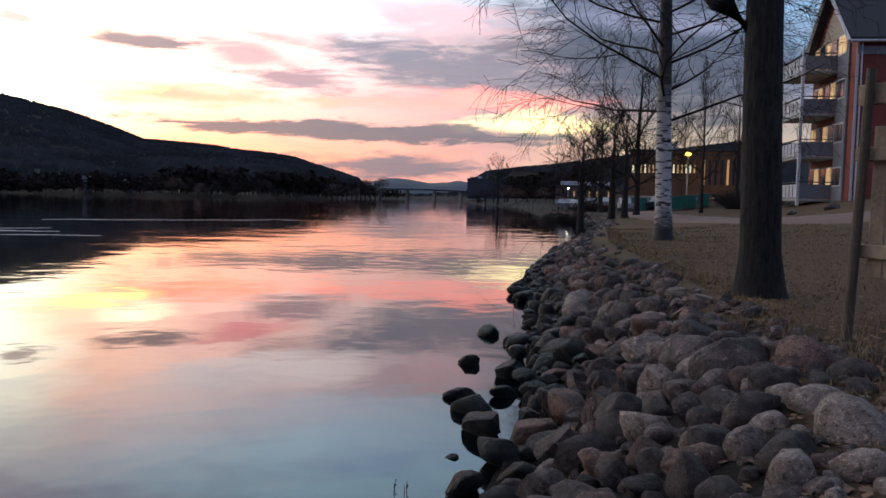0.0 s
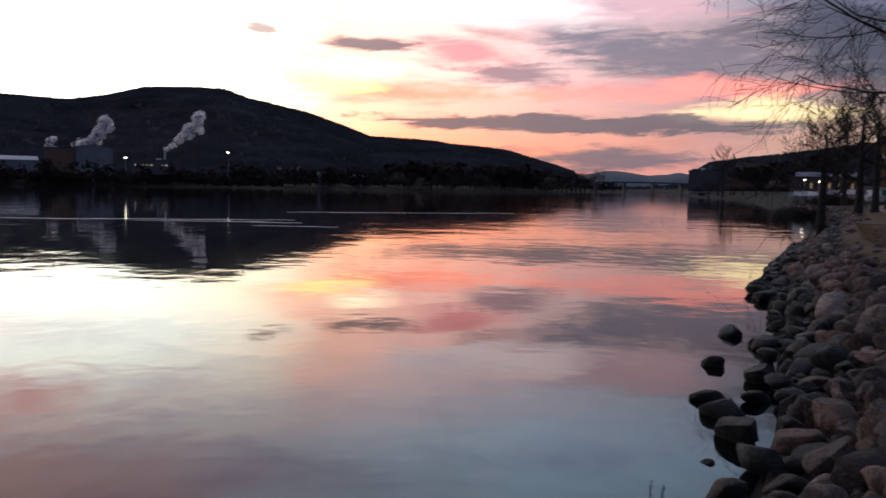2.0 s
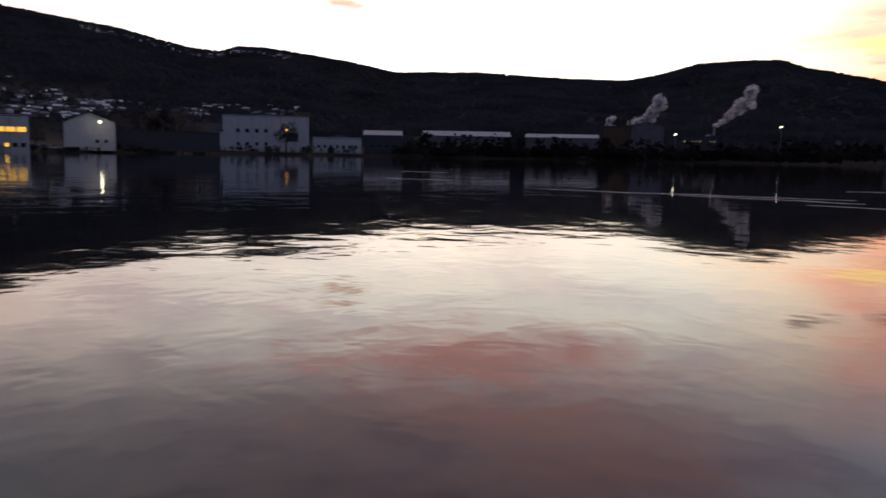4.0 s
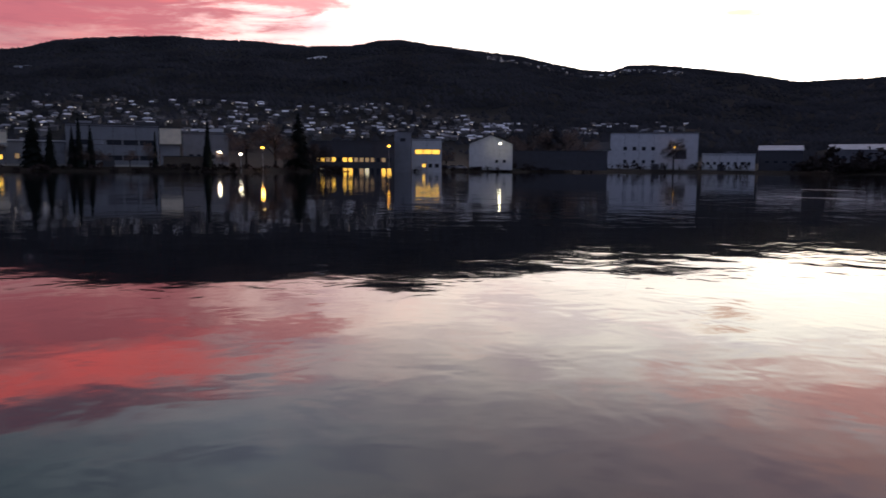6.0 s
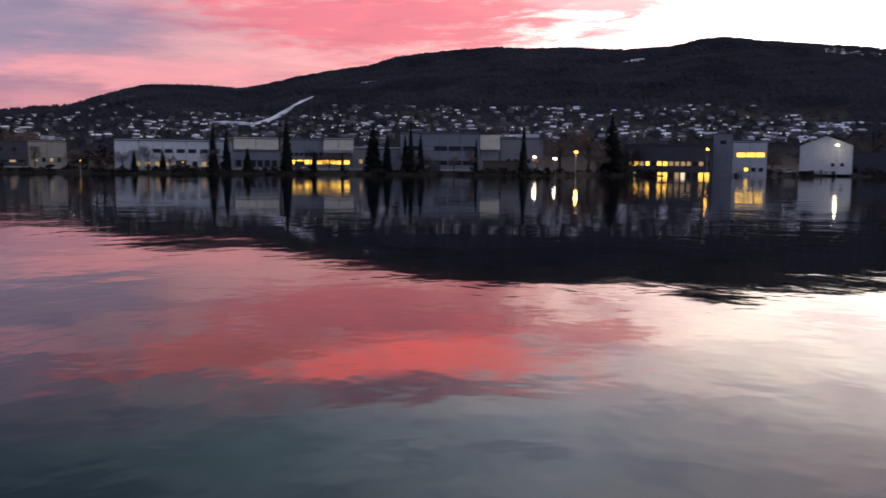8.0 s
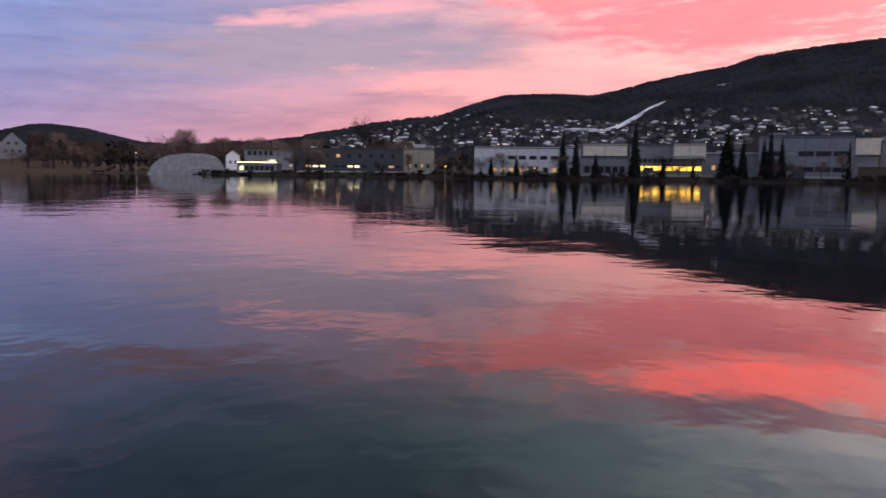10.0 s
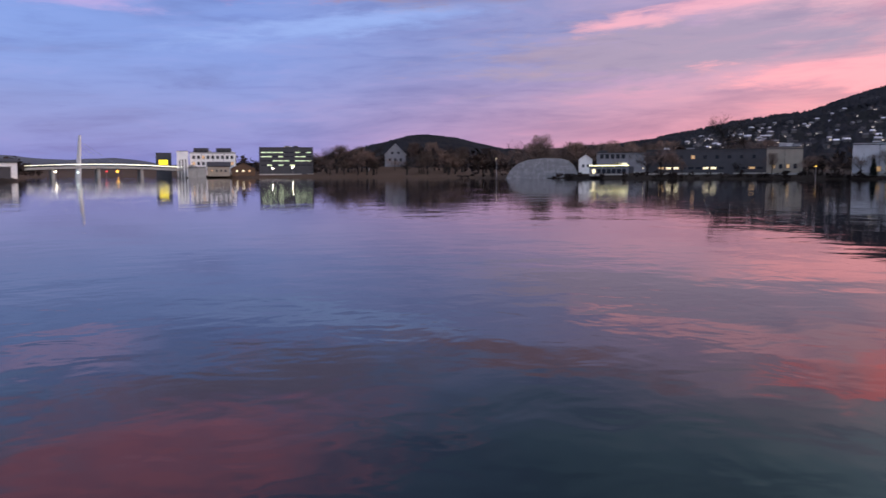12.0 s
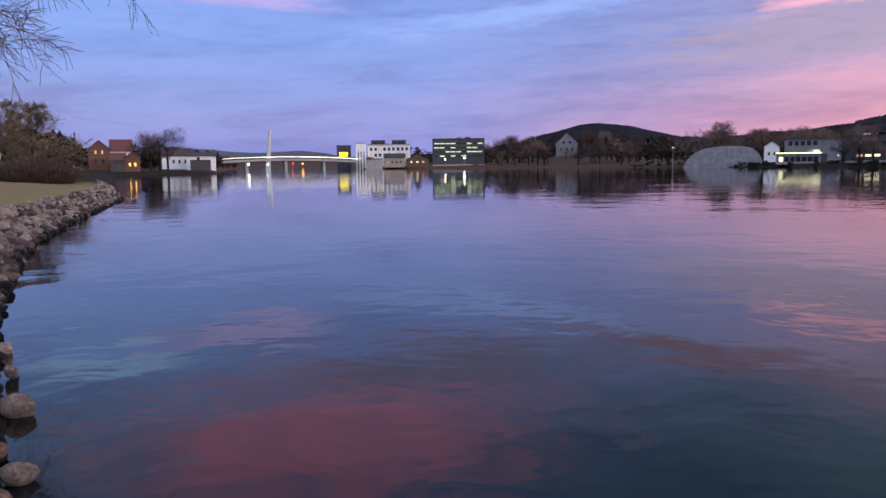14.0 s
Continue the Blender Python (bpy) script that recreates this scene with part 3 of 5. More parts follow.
def stone_bank():
    rnd = random.Random(5)
    coarse = {m: [stone_mesh(i + 20 * j, m, 2) for i in range(7)] for j, m in enumerate((STONE, STONE_WARM, STONE_WET, STONE_PALE))}
    far_off = {m: [stone_mesh(i + 20 * j, m, 1) for i in range(7)] for j, m in enumerate((STONE, STONE_WARM, STONE_WET, STONE_PALE))}
    kinds = {m: [stone_mesh(i + 20 * j, m) for i in range(7)] for j, m in enumerate((STONE, STONE_WARM, STONE_WET, STONE_PALE))}
    bank = empty("stone_bank", pose(0, 0, 0), "bank of loose grey and reddish fieldstones along the river", "stone bank")
    bank["kind"] = "structure"
    placed, joined = 0, {}

    def lay(x, y, size, mesh, lift, single, flat=1.0):
        m = pose(x, y, max(land(x, y), -.12) + lift, rnd.uniform(-25, 25), rnd.uniform(-25, 25), rnd.uniform(0, 360)) @ Matrix.Diagonal((size * rnd.uniform(.95, 1.4), size * rnd.uniform(.85, 1.1), size * rnd.uniform(.62, .95) * flat, 1))
        if single:
            ob = new("stone", mesh)
            ob.parent, ob.matrix_basis = bank, m
        else:
            joined.setdefault(mesh.materials[0], []).append((mesh, m))

    cells = {}
    spots = []
    # the large stones that stand out of the heap: place, size, tone (0 grey, 1 reddish, 2 pale)
    kept = {}
    for x, y, s, tone in BIG_STONES:
        spots.append((x, y, x - shore(y), s * 1.0))
        kept[(x, y)] = (STONE, STONE_WARM, STONE_PALE)[tone]
        cells.setdefault((int(x // .8), int(y // .8)), []).append((x, y, s * .46))
    for x, y, s in WET_STONES:
        spots.append((x, y, -.4, s * (1.1 if y > 0 else .62)))
        kept[(x, y)] = STONE_WET if y > 0 else STONE_PALE
        cells.setdefault((int(x // .8), int(y // .8)), []).append((x, y, s * .5))
    for size, tries in ((.62, 40), (.50, 260), (.42, 1200), (.35, 4500), (.28, 9000), (.22, 22000), (.16, 28000), (.11, 26000)):
        for i in range(tries):
            y = rnd.choice((rnd.uniform(-8, 16), rnd.uniform(-8, 16), rnd.uniform(-40, 45), rnd.uniform(-95, 110)))
            reach = float(np.interp(y, (-12, -11, 6.5, 9.5, 24), (1.65, 2.15, 2.1, 1.65, 1.45))) + .45 * noise.noise((y * .6, 0, 0))
            low = .12 if 4 < y < 14 else .05
            d = rnd.uniform(low - .06, reach) if rnd.random() < .98 or y < -12 else reach + rnd.uniform(0, .8) ** 2
            x = shore(y) + d
            s = size * rnd.uniform(.9, 1.12)
            if size > .6 and (y < 6.5 or y > 26 or d < .6) or abs(y) > 22 and size < .2 or (math.hypot(x + .3, y + .3) < 1.9 and size > .3):
                continue
            gap = s * .43
            key = (int(x // .8), int(y // .8))
            if any((x - px) ** 2 + (y - py) ** 2 < (gap + pg) ** 2 * .72 for kx in (-1, 0, 1) for ky in (-1, 0, 1) for px, py, pg in cells.get((key[0] + kx, key[1] + ky), ())):
                continue
            cells.setdefault(key, []).append((x, y, gap))
            spots.append((x, y, d, s))
    # a few wet stones stand alone in the shallows
    for i in range(12):
        y = 8.5 + 12 * rnd.random() ** 1.3
        spots.append((shore(y) - rnd.uniform(.0, .35), y, -.4, rnd.uniform(.26, .42)))
    spots.sort(key=lambda s: abs(s[1] - 8) if s[1] > 0 else abs(s[1]) * 2.0)
    for i, (x, y, d, size) in enumerate(spots):
        tone = rnd.random()
        wet = .1 if y < -6 else .42 if y < 9 else .62
        mat = STONE_WET if d < wet + .25 * noise.noise((y * 1.7, x, 3)) else STONE_PALE if tone > (.72 if y < 7 and d > 1.1 else .9) or (d > .3 and y < -6 and tone > .45) else STONE_WARM if tone > .6 else STONE
        mat = kept.get((x, y), mat)
        lay(x, y, size, rnd.choice((kinds if i < 300 else coarse if abs(y) < 30 else far_off)[mat]), size * (.16 - .14 * smooth(.9, 2.0, d)) if d > -.3 else size * .12 + .05, i < 300)
    for mat, list_of in joined.items():
        verts, faces, base = [], [], 0
        for mesh, m in list_of:
            co = np.empty(len(mesh.vertices) * 3)
            mesh.vertices.foreach_get("co", co)
            co = co.reshape(-1, 3) @ np.array(m.to_3x3()).T + np.array(m.translation)
            verts.append(co)
            idx = np.empty(len(mesh.polygons) * 3, dtype=int)
            mesh.polygons.foreach_get("vertices", idx)
            faces.append(idx.reshape(-1, 3) + base)
            base += len(co)
        ob = raw("loose_stones", (np.concatenate(verts) * 4).tolist(), np.concatenate(faces).tolist(), mat, bank, True)
        ob.scale = (.25, .25, .25)
        ob["kind"] = "stuff"


stone_bank()


# ---- trees ----
def bare_tree(name, x, y, tall, girth, seed, label, twig=TWIG, bark=BARK, spread=.5, droop=.0, levels=4, first=.3, forks=7, lean=(0, 0), group="", thick=.012, sides=5, base=None, limbs=9, limb=.42, up0=.25, taper=.8, heavy=(), hang=.0):
    """A leafless tree: a tapered trunk, limbs that fork again and again, fine twigs."""
    rnd = random.Random(seed)
    z0 = land(x, y) - .12 if base is None else base
    top = empty(name, pose(x, y, z0), label, "tree", group)
    tubes = ([], []), ([], [])

    def tube(points, radii, which, n=5):
        verts, faces = tubes[which]
        start = len(verts)
        for i, p in enumerate(points):
            way = (points[min(i + 1, len(points) - 1)] - points[max(i - 1, 0)]).normalized()
            side = way.orthogonal().normalized()
            other = way.cross(side)
            for s in range(n):
                a = 2 * math.pi * s / n
                verts.append(tuple(p + (side * math.cos(a) + other * math.sin(a)) * radii[i]))
        for i in range(len(points) - 1):
            for s in range(n):
                a, b = start + i * n + s, start + i * n + (s + 1) % n
                faces.append((a, b, b + n, a + n))

    def grow(p, way, length, radius, level):
        steps = 5 if level < 3 else 4
        points, radii = [p.copy()], [radius]
        end = max(radius * .3, thick * .5)
        for i in range(steps):
            jitter = Vector((rnd.gauss(0, 1), rnd.gauss(0, 1), rnd.gauss(0, .6))) * .16
            way = (way + jitter + Vector((0, 0, .10 - droop * level * .16 - (hang if level >= levels - 1 else 0)))).normalized()
            p = p + way * length / steps
            points.append(p.copy())
            radii.append(radius + (end - radius) * (i + 1) / steps)
        tube(points, radii, 1, sides if level < 2 else 4 if level < 3 else 3)
        if level >= levels:
            return
        count = forks if level < levels - 1 else forks + 2
        for k in range(count):
            u = .22 + .78 * (k + rnd.random()) / count
            i = min(int(u * steps), steps - 1)
            q = points[i].lerp(points[i + 1], u * steps - i)
            along = (points[i + 1] - points[i]).normalized()
            out = along.orthogonal().normalized()
            out.rotate(Matrix.Rotation(rnd.uniform(0, 2 * math.pi), 3, along))
            grow(q, (along * .75 + out * rnd.uniform(.5, .95)).normalized(), length * rnd.uniform(.38, .62), max(radii[i] * .55, thick * .6), level + 1)

    spine, radii = [], []
    for i in range(13):
        u = (i / 12) ** 1.6
        wob = .02 * tall * u
        spine.append(Vector((lean[0] * u * tall + wob * noise.noise((seed, u * 3, 0)), lean[1] * u * tall + wob * noise.noise((0, u * 3, seed)), tall * u)))
        radii.append(girth / 2 * ((1 - u) ** taper * .93 + .07) * (1 + .5 * max(0, 1 - u * tall / .75) ** 2))
    tube(spine, radii, 0, 14)
    for k in range(limbs):
        u = first + (1 - first) * (k + rnd.random() * .8) / limbs
        v = u ** (1 / 1.6) * 12
        i = min(int(v), 11)
        q = spine[i].lerp(spine[i + 1], v - i)
        a = k * 2.4 + rnd.uniform(-.5, .5)
        up = up0 + (1 - up0) * (u - first) / (1 - first)
        length = tall * spread * (1.15 - .75 * (u - first) / (1 - first)) * rnd.uniform(.8, 1.15)
        grow(q, Vector((math.cos(a), math.sin(a), up)).normalized(), length, radii[i] * limb, 1)
    for z, way, length, radius in heavy:
        bough = [Vector((lean[0] * z, lean[1] * z, z - .25))]
        for i in range(6):
            bough.append(bough[-1] + Vector(way).lerp(Vector((way[0] * .4, way[1], way[2] + .3)), i / 6) * length / 6)
        tube(bough, [radius * (1 - .09 * i) for i in range(7)], 0, 12)
        for i in range(2, 7):
            for _ in range(2):
                grow(bough[i], Vector((rnd.gauss(0, .8), rnd.gauss(0, .8), rnd.uniform(-.2, .8))).normalized(), length * rnd.uniform(.4, .7), radius * .3, 2)
    for which, nm, mat in ((0, "trunk", bark), (1, "crown", twig)):
        verts, faces = tubes[which]
        raw(nm, verts, faces, mat, top, True)
    return top


def birch_bark():
    m = material("birch_bark", (.52, .49, .46), .7, vary=.15, scale=5.0, bump=.3)
    k = Nodes(m.node_tree)
    shader = m.node_tree.nodes["Principled BSDF"]
    old = shader.inputs["Base Color"].links[0].from_socket
    place = k.add("ShaderNodeTexCoord").outputs["Object"]
    squash = k.add("ShaderNodeMapping")
    squash.inputs["Scale"].default_value = (2.2, 2.2, 9.0)
    k.feed(squash.inputs["Vector"], place)
    marks = k.span(k.noise(squash.outputs[0], 1.4, 4.0, .6), .52, .58)
    split = k.add("ShaderNodeSeparateXYZ")
    k.feed(split.inputs[0], place)
    rough_foot = k.span(k.math("ADD", split.outputs[2], k.math("MULTIPLY", k.noise(squash.outputs[0], 1.0), 1.6)), 1.25, 2.2, 1.0, 0.0)
    upper = k.span(k.math("ADD", split.outputs[2], k.math("MULTIPLY", k.noise(squash.outputs[0], .6), 2.0)), 4.2, 6.4)
    k.feed(shader.inputs["Base Color"], k.mix(k.math("MAXIMUM", k.math("MAXIMUM", marks, rough_foot), k.math("MULTIPLY", upper, .96)), old, (.035, .03, .028, 1)))
    return m


BIRCH = birch_bark()
bare_tree("birch", 6.70, 24.0, 18.0, .52, 3, "tall leafless birch with white bark on the riverside lawn", bark=BIRCH, spread=.30, droop=.07, levels=4, first=.2, forks=6, limbs=46, thick=.011, limb=.21, up0=.2, lean=(-.026, 0), hang=.12, taper=.8)
bare_tree("tree", 4.07, 10.05, 12.0, .52, 8, "thick dark-barked leafless tree forking above the bank", spread=.30, droop=.1, levels=4, first=.44, forks=5, limbs=9, thick=.008, lean=(-.028, 0), taper=.4, heavy=((3.55, (-.8, .1, .8), 4.0, .17),), hang=.06)




# ---- buildings ----
def window(parent, x, z, w, h, pane, frame_mat=None, y=0.0, deep=.07, bars=0):
    """A framed window on a front wall at y: its frame is a part, the pane a part of that."""
    frame_mat = frame_mat or GREY
    t = min(.12, w * .12, h * .2)
    bm = bmesh.new()
    for x0, x1, z0, z1 in ((x - w / 2, x - w / 2 + t, z, z + h), (x + w / 2 - t, x + w / 2, z, z + h), (x - w / 2 + t, x + w / 2 - t, z, z + t), (x - w / 2 + t, x + w / 2 - t, z + h - t, z + h)):
        box(bm, x0, x1, y - deep, y + .05, z0, z1)
    for i in range(bars):
        u = x - w / 2 + w * (i + 1) / (bars + 1)
        box(bm, u - t * .3, u + t * .3, y - deep, y + .05, z + t, z + h - t)
    ob = part("window", bm, frame_mat, parent)
    part("pane", boxed(x - w / 2 + t, x + w / 2 - t, y - .03, y - .005, z + t, z + h - t), pane, ob)
    return ob


def block(name, label, az0, az1, far, el_top, depth, wall, roof="flat", roof_mat=None, rows=(), category="building", turn=0.0, pitch=.28, base=None, group=""):
    """A building whose front spans two azimuths at a distance. rows: (height share, window height, count, from share, to share, width share, pane)."""
    mid = (az0 + az1) / 2
    x, y = polar(mid, far)
    z0 = land(x, y) - .3 if base is None else base
    w = far * 2 * math.tan(radians(abs(az0 - az1) / 2))
    h = rise(el_top, far) - z0
    roof_mat = roof_mat or ROOF
    top = empty(name, pose(x, y, z0, 0, 0, mid + turn), label, category, group)
    if roof == "flat":
        part("wall", boxed(-w / 2, w / 2, 0, depth, 0, h - .25), wall, top)
        part("roof", boxed(-w / 2 - .15, w / 2 + .15, -.15, depth + .15, h - .25, h, bevel=.05), roof_mat, top)
        eave = h
    elif roof == "front":
        eave = h - w * pitch
        part("wall", prism([(-w / 2, 0), (w / 2, 0), (w / 2, eave), (0, h - .2), (-w / 2, eave)], 0, depth), wall, top)
        for s in (-1, 1):
            part("roof", prism([(0, h - .18), (s * (w / 2 + .4), eave - .4 * pitch * 2 - .18), (s * (w / 2 + .4), eave - .4 * pitch * 2 + .05), (0, h + .05)], -.4, depth + .4), roof_mat, top)
    elif roof == "round":
        spread, tops = (-.5, -.47, -.41, -.33, -.2, .0, .24, .36, .43, .48, .5), (0, .3, .58, .78, .93, 1.0, .99, .9, .7, .4, 0)
        part("shell", prism([(w * u, h * v) for u, v in zip(spread, tops)], 0, depth), wall, top)
        for i in range(8):
            u = -w / 2 + w * (i + .5) / 8
            part("rib", boxed(u - .06, u + .06, -.1, -.002, 0, h * float(np.interp(u / w, spread, tops)) - .1), GREY, top)
        for v in (.3, .62):
            part("purlin", boxed(-w * .36, w * .4, -.08, -.002, h * v, h * v + .12), GREY, top)
        eave = h
    else:
        eave = h - depth * pitch
        part("wall", boxed(-w / 2, w / 2, 0, depth, 0, eave), wall, top)
        bm = bmesh.new()
        lines = [(-.5, eave - .15), (-.5, eave + .1), (depth / 2, h), (depth + .5, eave + .1), (depth + .5, eave - .15)]
        a = [bm.verts.new((-w / 2 - .4, yy, zz)) for yy, zz in lines]
        b = [bm.verts.new((w / 2 + .4, yy, zz)) for yy, zz in lines]
        bm.faces.new(a), bm.faces.new(b[::-1])
        for i in range(5):
            bm.faces.new((a[(i + 1) % 5], a[i], b[i], b[(i + 1) % 5]))
        bmesh.ops.recalc_face_normals(bm, faces=bm.faces)
        part("roof", bm, roof_mat, top)
    rnd = random.Random(int(az0 * 100))
    if roof == "flat" and w > 9 and depth > 5 and far > 100:
        for i in range(rnd.randint(2, 4)):
            u, s, t = rnd.uniform(-w * .42, w * .42), rnd.uniform(.8, 2.2), rnd.uniform(.5, 1.3)
            part("roof_unit", boxed(u - s, u + s, depth * .3, depth * .3 + 2, h, h + t, bevel=.06), rnd.choice((GREY, DARK, WHITE)), top)
        part("plinth", boxed(-w / 2 - .04, w / 2 + .04, -.06, -.004, 0, .9), CONCRETE, top)
        part("cornice", boxed(-w / 2 - .05, w / 2 + .05, -.12, -.004, h - .75, h - .55), DARK, top)
        for i in range(1, max(int(w / 6), 2)):
            u = -w / 2 + w * i / max(int(w / 6), 2)
            part("downpipe", rod(bmesh.new(), (u, -.08, .9), (u, -.08, h - .8), .06, sides=6), DARK, top)
        if w > 14:
            u = rnd.uniform(-w * .35, w * .35)
            part("gate", boxed(u - 1.6, u + 1.6, -.09, -.004, .1, 3.0, bevel=.02), DARK, top)
    for share, tall, count, a, b, fill, pane in rows:
        step = w * (b - a) / count
        for i in range(count):
            glass = pane if not isinstance(pane, tuple) else rnd.choice(pane)
            window(top, -w / 2 + w * a + step * (i + .5), share * h, step * fill, tall, glass, DARK)
    return top


def street_lamp(az, far, el, mat, pole=True, size=.28, label="lit street lamp on a steel pole"):
    x, y = polar(az, far)
    z0 = land(x, y)
    h = rise(el, far) - z0
    top = empty("street_lamp", pose(x, y, z0 - .1, 0, 0, az), label, "street lamp", "lamps along the far shore")
    if pole:
        part("pole", rod(bmesh.new(), (0, .3, 0), (0, .3, h), .09, .05), METAL, top)
        part("arm", rod(bmesh.new(), (0, .3, h), (0, -.2, h + .12), .04), METAL, top)
    bm = bmesh.new()
    bmesh.ops.create_icosphere(bm, subdivisions=2, radius=size)
    bmesh.ops.transform(bm, matrix=Matrix.Translation((0, -.3, h)) @ Matrix.Diagonal((1.25, 1, .75, 1)), verts=bm.verts)
    part("lantern", bm, mat, top, smooth=True)
    return top


# opposite shore: works and offices
OFFICE = lamp_material("greenish_office_light", (.8, 1.0, .6), .5)
block("factory_hall", "pale grey factory hall with rounded corner facade", 125.8, 118.2, 246, 1.85, 26, WHITE, rows=[(.12, 1.6, 10, .15, .95, .6, (GLASS, WARM_DIM)), (.55, 1.2, 6, .3, .9, .7, GLASS)])
block("factory_hall", "grey factory with dark ground floor windows", 118.2, 114.95, 242, 1.2, 18, GREY, rows=[(.2, 2.0, 6, .05, .95, .8, GLASS)])
block("roof_box", "cream boarded upper storey of a factory", 118.1, 115.05, 242.5, 2.1, 14, CREAM, base=6.4)
block("factory_hall", "grey factory with a brightly lit ground floor strip", 114.9, 109.95, 248, 2.05, 20, GREY, rows=[(.20, 1.5, 10, .02, .98, .92, WARM), (.45, 1.1, 8, .05, .6, .8, GLASS)])
block("roof_box", "cream boarded roof storey above a factory", 111.9, 109.8, 246, 2.12, 8, CREAM, base=6.6)
block("warehouse", "low grey warehouse under a long white canopy", 109.9, 106.5, 252, 1.45, 14, GREY, roof_mat=WHITE, rows=[(.3, 1.6, 4, .1, .8, .5, (WARM_DIM, GLASS))])
block("office_building", "three-storey grey office with dark window bands", 106.45, 100.75, 250, 2.6, 18, GREY, rows=[(.17, 1.4, 5, .06, .96, .93, GLASS), (.52, 1.5, 5, .06, .96, .92, (GLASS, GLASS, GLASS_PALE))])
block("office_wing", "grey link building beside an office", 100.7, 99.4, 251, 1.6, 8, GREY)
block("roof_box", "cream stair head above an office", 100.7, 99.3, 250, 2.45, 6, CREAM, base=8.0)
block("workshop", "blue-grey workshop behind a dark board fence", 99.2, 96.2, 262, 2.2, 14, GREY, rows=[(.25, 1.4, 5, .1, .9, .6, GLASS)])
block("fence", "dark board fence along the far shore", 100.5, 97.6, 240, .55, .2, TIMBER_DARK, category="fence")
block("car_showroom", "glass-fronted hall glowing yellow at dusk", 90.5, 84.6, 268, 1.75, 20, DARK, rows=[(.10, 2.0, 14, .03, .97, .8, (PALE, WARM, WARM_DIM, WARM_DIM, GLASS, GLASS)), (.42, 1.6, 14, .03, .97, .8, (WARM, WARM_DIM, WARM_DIM, GLASS))])
block("stair_tower", "grey stair tower with one small dark window", 84.6, 83.4, 276, 2.45, 8, GREY, rows=[(.78, 1.2, 1, .3, .7, .8, GLASS)])
block("office_building", "white office with a lit upper floor", 83.35, 81.2, 290, 1.98, 14, WHITE, rows=[(.56, 1.8, 3, .1, .95, .94, WARM), (.2, 1.4, 3, .3, .95, .6, (GLASS, WARM_DIM, WARM))])
block("boathouse", "white gabled boathouse on the far shore", 79.2, 76.1, 312, 2.26, 18, WHITE, "front", ROOF, pitch=.2, rows=[(.2, 1.2, 2, .55, .9, .4, GLASS)])
block("board_wall", "long dark timber yard wall by the water", 77.1, 69.4, 335, 1.15, 4, DARK, category="wall")
block("villa", "large white two-storey building with small dark windows", 69.2, 63.3, 392, 2.45, 22, WHITE, rows=[(.52, 1.8, 4, .12, .55, .42, GLASS), (.18, 1.6, 4, .12, .55, .36, GLASS), (.3, 4.2, 1, .72, .9, .7, DARK)])
block("villa_wing", "lower pale wing joined to a white building", 71.0, 69.2, 392, 1.8, 14, WHITE, "side", rows=[(.3, 1.6, 3, .1, .9, .5, GLASS)])
block("row_house", "low white building with a row of windows", 63.0, 59.6, 402, 1.0, 10, WHITE, roof_mat=ROOF_PALE, rows=[(.35, 1.4, 7, .05, .95, .45, GLASS)])
block("warehouse", "dark warehouse with a frosted gabled roof", 59.4, 56.7, 412, 1.58, 22, DARK, "side", ROOF_PALE, pitch=.12, rows=[(.3, 1.2, 4, .1, .9, .5, GLASS)])
block("warehouse", "long low warehouse with a frosted pale roof", 55.2, 48.9, 425, 1.65, 24, SHED, "side", ROOF_PALE, pitch=.12, rows=[(.45, 1.4, 12, .02, .98, .5, GLASS)])
block("warehouse", "long low grey warehouse", 47.8, 42.7, 432, 1.55, 22, SHED, "side", ROOF_PALE, pitch=.1)
block("boiler_house", "dark red boiler house of a paper mill", 42.3, 40.5, 440, 2.15, 18, BROWN)
block("mill_hall", "blue-grey gabled mill hall below rising steam", 40.45, 38.25, 438, 2.42, 30, SHED, "front", ROOF, pitch=.1)
block("loading_deck", "long low loading deck with small lights", 37.0, 34.7, 440, 1.5, 12, DARK, rows=[(.75, .8, 9, .02, .98, .5, (WARM_DIM, GLASS, PALE))])
block("cottage", "small white cottage at the foot of the hill", 24.6, 24.0, 440, .95, 7, SHED, "side", ROOF, rows=[(.3, 1.0, 2, .1, .9, .4, GLASS)], category="house")
block("cottage", "small grey cottage at the foot of the hill", 22.0, 21.5, 445, .8, 7, GREY, "side", ROOF, category="house")
# towards the road bridge
block("long_house", "long dark building with scattered lit windows", 138.7, 130.9, 285, 1.55, 18, DARK, rows=[(.62, 1.4, 9, .05, .95, .35, (GLASS, GLASS, GLASS, GLASS, WARM_DIM)), (.22, 1.0, 14, .1, .98, .8, (PALE, GLASS, GLASS, WARM_DIM, GLASS))])
block("shop", "beige building with a flat roof", 130.9, 128.7, 262, 1.65, 16, BEIGE, rows=[(.25, 1.4, 4, .1, .9, .5, (GLASS, WARM_DIM))])
block("office_building", "pale flat-roofed building above a lit canopy", 142.1, 138.75, 330, 1.38, 18, GREY, rows=[(.72, 1.8, 5, .05, .6, .7, GLASS)])
block("petrol_canopy", "low pavilion with a bright lit canopy edge", 142.6, 139.9, 285, .5, 10, GREY, roof_mat=lamp_material("canopy_light", (1.0, .9, .45), 2.5), rows=[(.2, 1.8, 7, .05, .95, .85, (PALE, GLASS, GLASS))])
block("cottage", "small white gabled house", 143.35, 142.4, 330, 1.3, 10, WHITE_HOUSE, "front", ROOF, pitch=.35, category="house", rows=[(.35, 1.2, 2, .15, .85, .4, GLASS)])
block("greenhouse", "large pale vaulted greenhouse by the water", 148.6, 143.3, 305, 1.02, 20, GLASS_PALE, "round")
